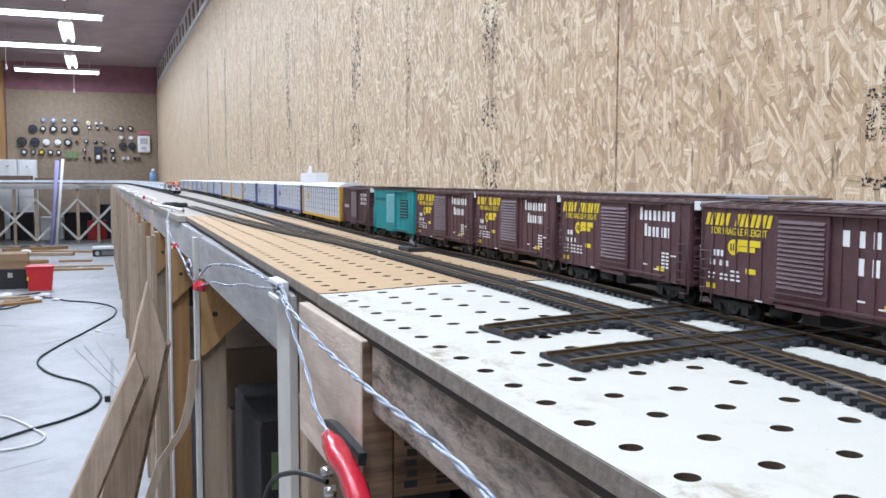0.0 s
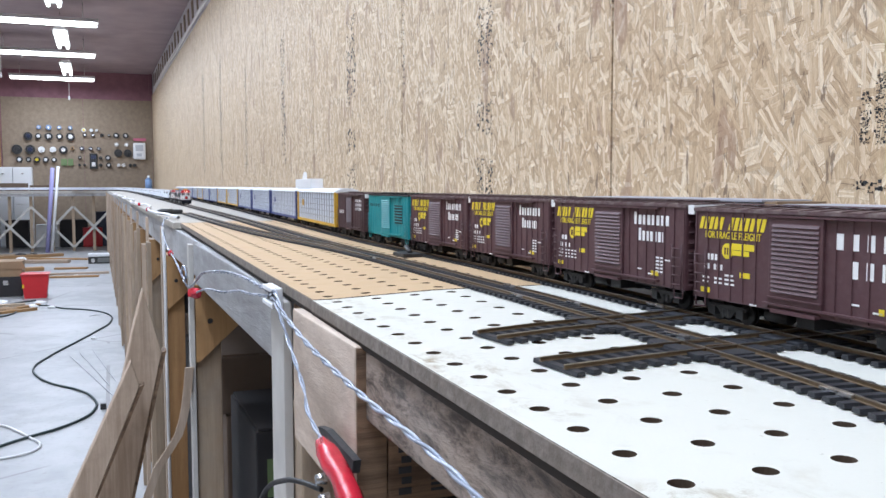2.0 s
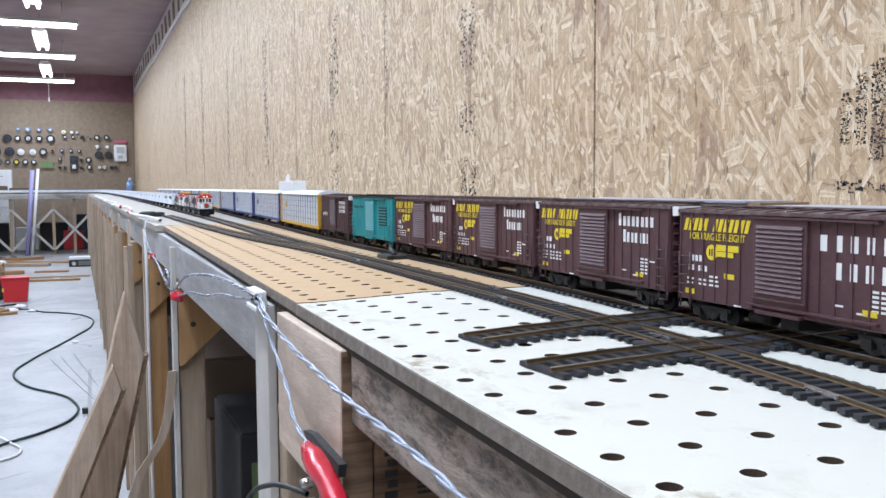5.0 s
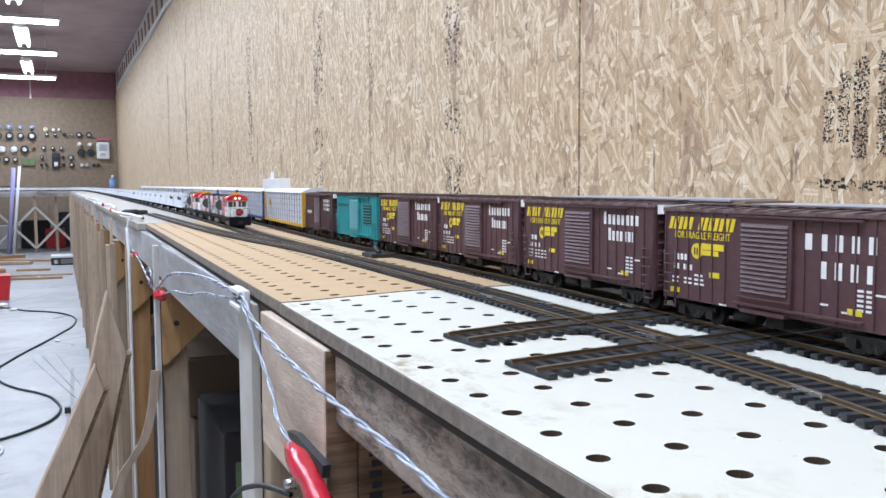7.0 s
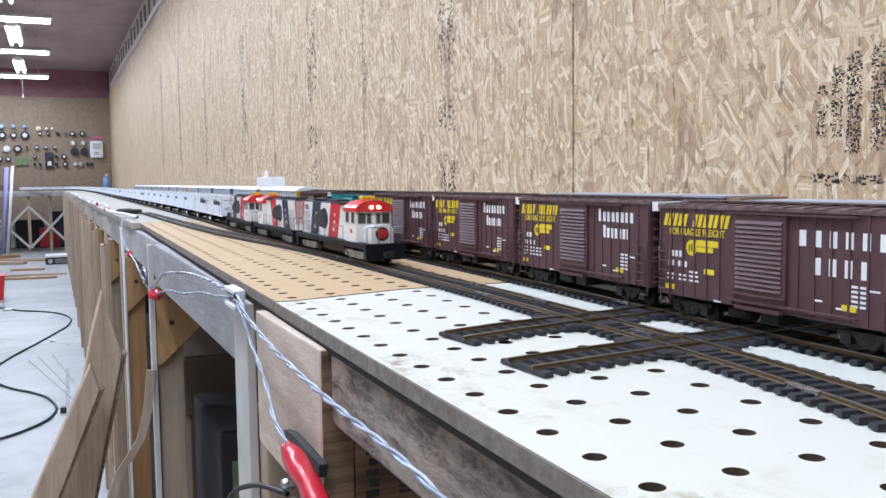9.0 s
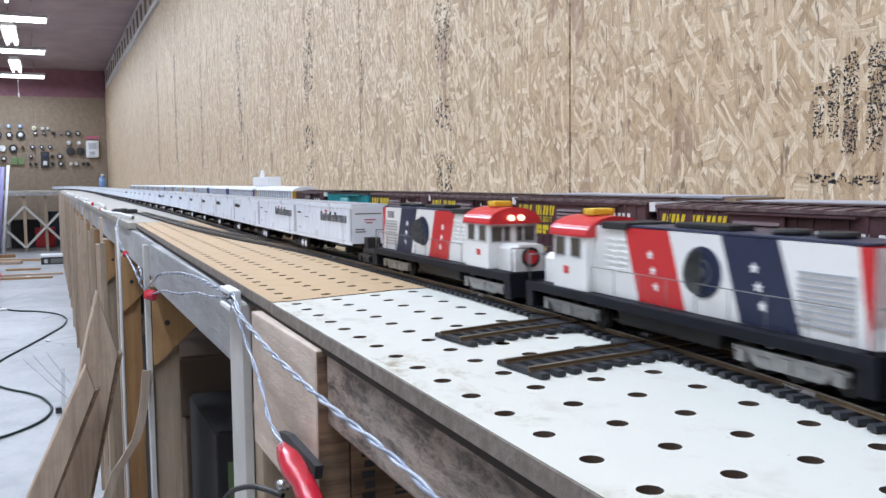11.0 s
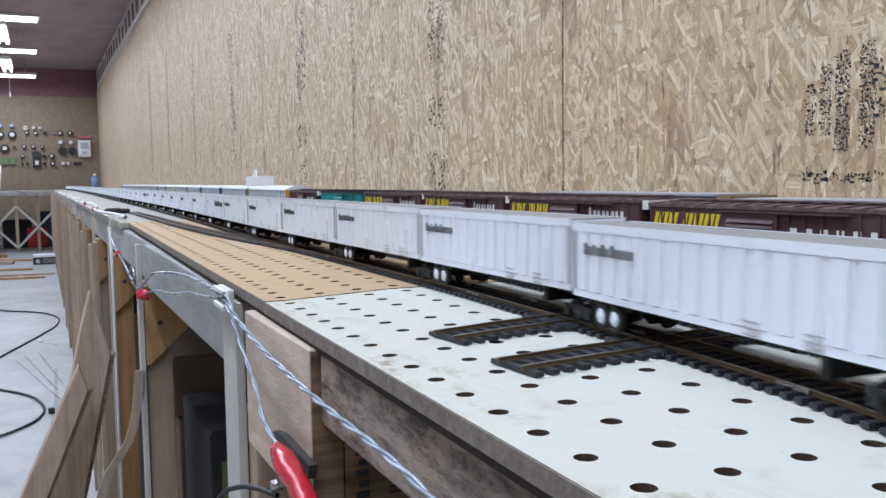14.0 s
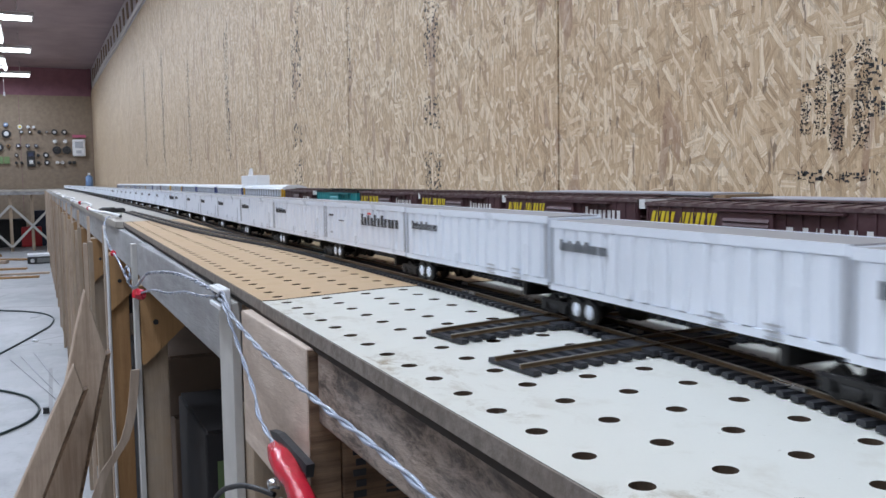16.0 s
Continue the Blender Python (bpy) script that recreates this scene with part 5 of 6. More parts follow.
def twin(pts, label, r=0.0007, pitch=0.045):
    """Two insulated strands twisted round each other along a smooth path."""
    wire = thing("twin_wire", label, "cable")
    p = [Vector(q) for q in pts]
    dense = []
    for i in range(len(p) - 1):
        q0, q1, q2, q3 = p[max(i - 1, 0)], p[i], p[i + 1], p[min(i + 2, len(p) - 1)]
        n = max(3, int((q2 - q1).length / 0.0028))
        for j in range(n):
            u = j / n
            dense.append(0.5 * (2 * q1 + (q2 - q0) * u + (2 * q0 - 5 * q1 + 4 * q2 - q3) * u * u + (3 * q1 - q0 - 3 * q2 + q3) * u ** 3))
    dense.append(p[-1])
    for ph, mat in ((0.0, M_CLEARWIRE), (math.pi, M_WIRE_DARK)):
        run, way = [], 0.0
        for i, c in enumerate(dense):
            d = dense[min(i + 1, len(dense) - 1)] - dense[max(i - 1, 0)]
            way += (c - dense[i - 1]).length if i else 0.0
            side = d.cross(Vector((0, 0, 1))).normalized()
            up = side.cross(d).normalized()
            a = 2 * math.pi * way / pitch + ph
            run.append(c + r * (math.cos(a) * side + math.sin(a) * up))
        cable("strand", run, r, mat, "", parent=wire, res=2)
    return wire


def wires():
    twin([(-0.013, 0.470, 0.862), (-0.017, 0.430, 0.868), (-0.020, 0.389, 0.860), (-0.020, 0.324, 0.852), (-0.020, 0.275, 0.849), (-0.020, 0.227, 0.847), (-0.020, 0.183, 0.846), (-0.020, 0.143, 0.846), (-0.020, 0.09, 0.844), (-0.024, 0.0, 0.838), (-0.03, -0.12, 0.832)], "clear twisted twin wire hung along the bench edge", 0.0008)
    twin([(-0.013, 0.465, 0.860), (-0.017, 0.432, 0.862), (-0.018, 0.399, 0.851), (-0.018, 0.373, 0.838), (-0.019, 0.334, 0.822), (-0.020, 0.320, 0.812), (-0.021, 0.292, 0.807), (-0.022, 0.268, 0.806)], "clear twin wire running down to a red clip")
    twin([(-0.013, 0.479, 0.860), (-0.014, 0.55, 0.853), (-0.014, 0.618, 0.848), (-0.014, 0.733, 0.834), (-0.014, 0.86, 0.823), (-0.016, 0.975, 0.806)], "thin clear wire slung to a red connector")
    twin([(-0.013, 0.474, 0.864), (-0.014, 0.585, 0.863), (-0.014, 0.69, 0.858), (-0.014, 0.776, 0.851), (-0.014, 0.90, 0.838), (-0.014, 0.975, 0.822), (-0.014, 1.05, 0.806), (-0.014, 1.12, 0.80), (-0.016, 1.172, 0.812), (-0.016, 1.14, 0.826), (-0.017, 1.09, 0.82), (-0.016, 1.13, 0.808), (-0.015, 1.30, 0.822), (-0.013, 1.505, 0.833), (-0.012, 1.617, 0.857), (-0.005, 1.66, 0.876), (0.01, 1.75, 0.8745)], "looped clear wire along the bench front", 0.0009, 0.05)
    cable("white_cable", [(-0.012, 1.617, 0.862), (-0.011, 1.60, 0.80), (-0.011, 1.605, 0.6), (-0.011, 1.60, 0.3), (-0.011, 1.60, 0.004)], 0.0032, M_WHITEWIRE, "thin white cable hanging down the bench front")
    cable("white_cable", [(0.012 + 0.016 * math.sin(5 * y) , y, 0.8755 + 0.004 * abs(math.sin(9 * y))) for y in np.arange(1.7, 8.0, 0.16)], 0.0035, M_WHITEWIRE, "white cable lying along the bench edge")
    # square cable clip
    clip = thing("cable_clip", "white square plastic cable clip screwed to a post", "cable clip", pose(-0.009, 0.471, 0.861))
    part("base", B(-0.003, 0.0015, -0.020, 0.020, -0.0075, 0.0075, bevel=0.001), M_FOAM, clip)
    for z in (-0.0072, 0.0040):
        part("bar", B(-0.0065, -0.0031, -0.019, 0.019, z, z + 0.0032, bevel=0.0006), M_FOAM, clip)
    # black block paints the shaded gap between the clip's bars
    part("slot", B(-0.0042, -0.0031, -0.010, 0.008, -0.0030, 0.0030), M_BLACK, clip, "black block standing for the shaded slot for the wires")
    for x, y, z, r in ((-0.017, 0.975, 0.806, 0.0085), (-0.014, 1.40, 0.826, 0.005), (0.0, 2.35, 0.877, 0.006), (0.01, 3.1, 0.877, 0.006)):
        bm = bmesh.new()
        bmesh.ops.create_icosphere(bm, subdivisions=2, radius=r)
        rr = random.Random(int(y * 100))
        for v in bm.verts:
            v.co *= rr.uniform(0.75, 1.2)
            v.co.y *= 1.3
        mesh_thing("wire_connector", bm, M_REDTAPE, "lump of red tape round joined wires", "wire connector", pose(x, y, z), "taped wire joints")
    # red taped alligator clip on a black switch
    bm = bmesh.new()
    pts = [Vector((-0.022, 0.276, 0.806)), Vector((-0.0225, 0.262, 0.804)), Vector((-0.023, 0.247, 0.802)), Vector((-0.0235, 0.232, 0.801)), Vector((-0.024, 0.217, 0.798)), Vector((-0.025, 0.200, 0.793)), Vector((-0.026, 0.180, 0.785))]
    rad = [0.0036, 0.0056, 0.0061, 0.0056, 0.0060, 0.0052, 0.0046]
    rings = []
    rr = random.Random(3)
    for p, r in zip(pts, rad):
        q = (pts[-1] - pts[0]).to_track_quat("Z", "Y")
        rings.append([bm.verts.new(p + q @ Vector((r * rr.uniform(0.78, 1.16) * math.cos(a), r * rr.uniform(0.78, 1.16) * math.sin(a), 0))) for a in (2 * math.pi * i / 12 for i in range(12))])
    for r, q in zip(rings, rings[1:]):
        for i in range(12):
            f = bm.faces.new((r[i], r[(i + 1) % 12], q[(i + 1) % 12], q[i]))
            f.smooth = True
    bm.faces.new(list(reversed(rings[0]))), bm.faces.new(rings[-1])
    mesh_thing("alligator_clip", bm, M_REDTAPE, "alligator clip wrapped in glossy red tape", "clip")
    sw = thing("toggle_switch_plate", "small black plastic switch fixed to the splice board", "switch")
    bm = bmesh.new()
    prism(bm, [(0.316, 0.8035), (0.297, 0.8065), (0.241, 0.8055), (0.244, 0.7980), (0.30, 0.7975)], -0.0150, -0.0108, "x")
    part("plate", bm, M_BLACK, sw)
    for y, z in ((0.291, 0.781), (0.284, 0.772)):
        part("terminal", rod(bmesh.new(), (-0.0166, y, z), (-0.0225, y, z), 0.0034, 0.0026, seg=10), M_STEEL, sw, "steel screw terminal")
    cable("black_lead", [(-0.02, 0.288, 0.776), (-0.028, 0.305, 0.776), (-0.034, 0.325, 0.771), (-0.040, 0.345, 0.760), (-0.045, 0.36, 0.735)], 0.0016, M_BLACK, "black lead curling from the switch")


def under_bench():
    rnd = random.Random(2)
    def carton(x0, x1, y0, y1, z0, z1, mat, label):
        c = thing("carton", label, "box", pose((x0 + x1) / 2, (y0 + y1) / 2, z0), "boxes under the bench")
        w, d, h = (x1 - x0) / 2, (y1 - y0) / 2, z1 - z0
        part("body", B(-w, w, -d, d, 0, h, bevel=0.003), mat, c)
        part("flap", B(-w + 0.004, -0.002, -d + 0.003, d - 0.003, h + 0.0005, h + 0.004), mat, c)
        part("flap", B(0.002, w - 0.004, -d + 0.003, d - 0.003, h + 0.0005, h + 0.004), mat, c)
        return c
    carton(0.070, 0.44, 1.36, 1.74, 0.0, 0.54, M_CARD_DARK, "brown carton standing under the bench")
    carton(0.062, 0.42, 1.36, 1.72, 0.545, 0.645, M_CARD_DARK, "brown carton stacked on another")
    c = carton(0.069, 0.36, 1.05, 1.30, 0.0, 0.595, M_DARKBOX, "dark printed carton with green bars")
    for k in range(5):
        part("print_bar", B(-0.13 + 0.012 * k, -0.121 + 0.012 * k, -0.1254, -0.1248, 0.50 + 0.004 * (k % 2), 0.555), M_GREENPRINT, c)
    # the rest are added filler that keeps the open bench back dark
    carton(0.10, 0.45, 2.1, 2.5, 0.0, 0.5, M_DARKBOX, "dark filler carton added to darken the space under the bench")
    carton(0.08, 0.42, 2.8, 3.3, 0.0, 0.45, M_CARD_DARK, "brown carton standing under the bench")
    carton(0.15, 0.6, 3.6, 4.2, 0.0, 0.6, M_DARKBOX, "dark filler carton added to darken the space under the bench")
    carton(0.50, 0.72, 0.3, 1.9, 0.0, 0.62, M_DARKBOX, "long dark filler box added to darken the open bench back")
    carton(0.55, 0.72, 2.0, 5.0, 0.0, 0.6, M_DARKBOX, "long dark filler box added to darken the open bench back")


def floor_things():
    b = thing("red_bin", "small red plastic bin standing on the floor", "bin", pose(-0.63, 7.97, 0))
    bm = bmesh.new()
    prism(bm, [(-0.085, 0.001), (0.085, 0.001), (0.105, 0.195), (-0.105, 0.195)], -0.09, 0.09, "y")
    part("body", bm, M_RED, b)
    part("rim", B(-0.112, 0.112, -0.1, 0.1, 0.195, 0.207, bevel=0.003), M_RED, b)
    part("mark", B(-0.099, -0.085, -0.0925, -0.089, 0.09, 0.12), M_YELLOW, b)
    c = thing("equipment_case", "black equipment case with pale lid on the floor", "case", pose(-0.09, 11.35, 0))
    part("body", B(-0.155, 0.155, -0.12, 0.12, 0.001, 0.085, bevel=0.006), M_BLACK, c)
    part("lid", B(-0.155, 0.155, -0.12, 0.12, 0.086, 0.115, bevel=0.005), M_FOAM, c, "pale lid")
    part("dial", rod(bmesh.new(), (-0.10, -0.121, 0.04), (-0.10, -0.128, 0.04), 0.025, seg=16), M_STEEL, c)
    part("front_panel", B(-0.05, 0.14, -0.124, -0.1205, 0.015, 0.07), M_TRUCK, c)
    d = thing("open_carton", "open brown carton on a dark tool box", "box", pose(-0.87, 8.25, 0))
    part("body", B(-0.13, 0.13, -0.15, 0.15, 0.17, 0.30, bevel=0.003), M_CARD, d)
    bm = bmesh.new()
    prism(bm, [(-0.15, 0.30), (0.13, 0.30), (0.16, 0.235), (-0.10, 0.235)], -0.152, -0.156, "y")
    part("flap", bm, M_CARD, d)
    part("tool_box", B(-0.13, 0.13, -0.16, 0.16, 0.001, 0.169, bevel=0.006), M_DARKBOX, d, "dark tool box")
    part("latch", B(-0.02, 0.02, -0.166, -0.161, 0.10, 0.14), M_STEEL, d)
    mesh_thing("small_cube", B(-0.012, 0.012, -0.012, 0.012, 0.0005, 0.024, bevel=0.002), M_BLACK, "small black cube lying on the floor", "block", pose(-0.128, 3.75, 0))
    z = 0.006
    cable("extension_cord", [(x, y, z) for x, y in ((-1.1, 6.2), (-0.80, 7.0), (-0.60, 7.35), (-0.38, 7.09), (-0.22, 6.95), (-0.08, 6.67), (-0.067, 6.23), (-0.16, 5.85), (-0.268, 5.49), (-0.40, 5.05), (-0.456, 4.76), (-0.42, 4.5), (-0.344, 4.31), (-0.24, 4.15), (-0.18, 4.0), (-0.168, 3.70), (-0.27, 3.50), (-0.40, 3.38), (-0.60, 3.2), (-0.9, 3.1))], 0.0055, M_GREENWIRE, "dark green extension cord snaking over the floor")
    cable("extension_cord", [(x, y, 0.005) for x, y in ((-0.75, 3.75), (-0.52, 3.63), (-0.44, 3.50), (-0.382, 3.37), (-0.347, 3.28), (-0.36, 3.2), (-0.405, 3.16), (-0.474, 3.14), (-0.7, 3.2))], 0.0045, M_WHITEWIRE, "white cord looped on the floor")
    cable("extension_cord", [(x, y, 0.006) for x, y in ((-0.95, 7.3), (-0.85, 6.8), (-0.72, 6.95), (-0.80, 7.5), (-0.62, 7.7))], 0.006, M_GREENWIRE, "dark cord coiled on the floor")
    for k, (a, b2) in enumerate((((-0.172, 5.16), (-0.068, 4.27)), ((-0.288, 5.02), (-0.086, 3.97)), ((-0.24, 5.1), (-0.10, 4.2)), ((-0.06, 6.75), (-0.20, 6.6)))):
        mesh_thing("wire_offcut", rod(bmesh.new(), (*a, 0.003), (*b2, 0.003), 0.0013, seg=6), M_TRAILER_TRIM, "thin straight wire offcut on the floor", "wire", group="wire offcuts")
    rnd = random.Random(6)
    for x, y, s, mat in ((-0.57, 7.45, 0.05, M_FOAM), (-0.62, 7.3, 0.04, M_FOAM), (-0.48, 7.2, 0.03, M_FOAM), (-0.78, 7.1, 0.06, M_CARD), (-1.05, 12.2, 0.06, M_FOAM), (-1.2, 11.8, 0.08, M_DARKBOX), (-0.95, 13.0, 0.05, M_BLACK), (-0.35, 9.7, 0.03, M_FOAM), (-0.25, 9.6, 0.025, M_FOAM), (-0.17, 5.6, 0.02, M_FOAM), (-0.86, 7.6, 0.05, M_FOAM), (-1.1, 12.8, 0.07, M_DARKBOX)):
        bm = bmesh.new()
        bmesh.ops.create_icosphere(bm, subdivisions=2, radius=s)
        for v in bm.verts:
            v.co = Vector((v.co.x * rnd.uniform(0.8, 1.2), v.co.y * rnd.uniform(0.8, 1.3), max(0, v.co.z + s * 0.3) * 0.5))
        mesh_thing("scrap", bm, mat, "crumpled scrap lying on the floor", "scrap", pose(x, y, 0.0005, 0, 0, rnd.uniform(0, 90)), "scraps on the floor")
    tagged(part("floor_strip", B(0.02, 0.065, 4.6, 12.8, 0.0005, 0.05, bevel=0.004), M_WHITE_STRIP), "whitewashed board on edge along the bench foot", "board", kind="structure")


def end_of_room():
    y = FAR_Y - 0.02
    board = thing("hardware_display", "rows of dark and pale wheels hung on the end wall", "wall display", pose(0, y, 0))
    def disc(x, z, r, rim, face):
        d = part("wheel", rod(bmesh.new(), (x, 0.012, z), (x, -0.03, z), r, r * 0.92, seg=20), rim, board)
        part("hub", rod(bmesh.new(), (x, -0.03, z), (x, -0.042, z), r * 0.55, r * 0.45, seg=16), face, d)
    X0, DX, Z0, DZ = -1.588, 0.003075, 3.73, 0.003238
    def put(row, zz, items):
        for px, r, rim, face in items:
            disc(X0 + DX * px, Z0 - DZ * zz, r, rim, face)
    D, W, N, S = M_BLACK, M_FOAM, M_LOCO_BLUE, M_STEEL
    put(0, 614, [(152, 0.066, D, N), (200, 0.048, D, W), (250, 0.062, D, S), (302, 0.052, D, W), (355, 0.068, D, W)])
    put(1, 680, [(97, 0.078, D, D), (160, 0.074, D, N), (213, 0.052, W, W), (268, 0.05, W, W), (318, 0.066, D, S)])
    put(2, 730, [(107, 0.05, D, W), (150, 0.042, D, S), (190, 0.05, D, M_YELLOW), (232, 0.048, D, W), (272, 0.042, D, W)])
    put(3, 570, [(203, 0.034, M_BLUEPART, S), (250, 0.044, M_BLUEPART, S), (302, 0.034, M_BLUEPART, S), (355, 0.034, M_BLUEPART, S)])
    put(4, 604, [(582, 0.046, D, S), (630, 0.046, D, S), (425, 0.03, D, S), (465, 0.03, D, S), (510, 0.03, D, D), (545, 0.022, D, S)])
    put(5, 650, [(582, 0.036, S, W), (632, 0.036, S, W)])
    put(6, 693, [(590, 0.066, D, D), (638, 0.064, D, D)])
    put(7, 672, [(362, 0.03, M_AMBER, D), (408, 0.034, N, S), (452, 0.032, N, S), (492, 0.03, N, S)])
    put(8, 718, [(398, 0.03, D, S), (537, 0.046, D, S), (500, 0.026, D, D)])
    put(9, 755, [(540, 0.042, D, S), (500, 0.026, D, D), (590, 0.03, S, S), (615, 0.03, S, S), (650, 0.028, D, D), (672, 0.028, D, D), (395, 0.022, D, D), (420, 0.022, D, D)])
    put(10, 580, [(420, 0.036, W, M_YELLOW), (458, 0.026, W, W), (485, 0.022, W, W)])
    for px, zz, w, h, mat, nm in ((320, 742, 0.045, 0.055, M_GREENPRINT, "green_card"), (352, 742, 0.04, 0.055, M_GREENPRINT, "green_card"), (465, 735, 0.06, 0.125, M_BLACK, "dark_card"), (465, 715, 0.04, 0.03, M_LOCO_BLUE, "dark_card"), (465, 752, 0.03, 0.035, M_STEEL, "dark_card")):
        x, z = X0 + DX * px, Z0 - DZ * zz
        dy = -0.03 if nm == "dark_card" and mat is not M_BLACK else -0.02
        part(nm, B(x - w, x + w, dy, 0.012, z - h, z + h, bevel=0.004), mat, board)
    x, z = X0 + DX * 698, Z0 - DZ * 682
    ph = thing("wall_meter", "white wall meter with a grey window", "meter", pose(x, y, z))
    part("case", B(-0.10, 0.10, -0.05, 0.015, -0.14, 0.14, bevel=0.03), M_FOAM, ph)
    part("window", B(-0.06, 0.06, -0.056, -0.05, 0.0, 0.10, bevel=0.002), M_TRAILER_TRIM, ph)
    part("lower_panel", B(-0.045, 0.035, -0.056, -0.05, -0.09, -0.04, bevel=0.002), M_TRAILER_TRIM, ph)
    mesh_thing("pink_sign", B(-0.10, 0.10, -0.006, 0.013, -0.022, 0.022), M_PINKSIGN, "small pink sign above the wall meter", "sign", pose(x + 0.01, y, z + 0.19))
    # white cabinets, a shelf and things behind the cross bench
    for k, x0 in enumerate((-1.62, -1.34)):
        c = thing("white_cabinet", "white metal cabinet against the end wall", "cabinet", pose(x0, FAR_Y - 0.32, 0), "white cabinets")
        part("body", B(0, 0.272, 0, 0.29, 0.001, 1.24, bevel=0.004), M_FOAM, c)
        part("door", B(0.008, 0.264, -0.014, -0.001, 0.66, 1.23, bevel=0.003), M_FOAM, c)
        part("door", B(0.008, 0.264, -0.014, -0.001, 0.02, 0.65, bevel=0.003), M_FOAM, c)
        part("handle", B(0.12, 0.16, -0.024, -0.0145, 1.13, 1.145), M_STEEL, c)
    mesh_thing("dark_shelf", B(-1.62, -1.10, 14.2, 14.7, 0.871, 0.985, bevel=0.004), M_CARD_DARK, "dark low wooden tray on the cross bench", "tray")
    mesh_thing("dark_shelf", B(-1.05, -0.68, 14.2, 14.54, 0.871, 0.955, bevel=0.004), M_CARD_DARK, "dark low wooden tray on the cross bench", "tray")
    mesh_thing("lilac_pole", rod(bmesh.new(), (-0.80, 13.42, 0.001), (-0.70, 13.47, 1.20), 0.028, seg=12), M_LILACPOLE, "lilac plastic pole leaning on the cross bench", "pole")
    mesh_thing("lilac_pole", rod(bmesh.new(), (-0.74, 13.40, 0.001), (-0.625, 13.46, 1.22), 0.020, seg=12), M_FOAM, "white plastic pole leaning on the cross bench", "pole")
    bt = thing("bottle", "blue-grey plastic bottle standing on the bench end", "bottle", pose(0.63, 14.2, T - 0.002))
    bm = rod(bmesh.new(), (0, 0, 0.001), (0, 0, 0.17), 0.055, 0.05, seg=16)
    rod(bm, (0, 0, 0.17), (0, 0, 0.20), 0.05, 0.02, seg=16)
    part("body", bm, M_BLUEPART, bt)
    part("cap", rod(bmesh.new(), (0, 0, 0.20), (0, 0, 0.235), 0.02, seg=12), M_FOAM, bt)
    for k, (x, s) in enumerate(((-0.15, 0.14), (-0.42, 0.2), (0.02, 0.12))):
        mesh_thing("stored_box", B(-s, s, -0.15, 0.15, 0.001, 0.30 + 0.12 * k, bevel=0.01), (M_RED, M_DARKBOX, M_LOCO_BLUE)[k], "stored crate on the floor under the cross bench", "crate", pose(x - 0.05, 14.6 + 0.05 * k, 0))
    for k in range(5):
        mesh_thing("stored_box", B(-0.16, 0.16, -0.15, 0.15, 0.001, 0.35 + 0.07 * (k % 3), bevel=0.01), (M_FOAM, M_DARKBOX, M_CARD_DARK)[k % 3], "stored crate on the floor under the cross bench", "crate", pose(-0.85 - 0.42 * k, 14.75, 0))
    # pull cords under the lamps
    for x, yy in ((-0.47, 14.3), (-1.15, 11.6)):
        cd = thing("pull_cord", "thin pull cord with a white knob hanging from the ceiling", "pull cord", pose(x, yy, 0))
        part("cord", rod(bmesh.new(), (0, 0, CEIL - 0.001), (0, 0, 2.30), 0.004, seg=6), M_WHITEWIRE, cd)
        part("knob", rod(bmesh.new(), (0, 0, 2.30), (0, 0, 2.24), 0.010, 0.014, seg=10), M_FOAM, cd)


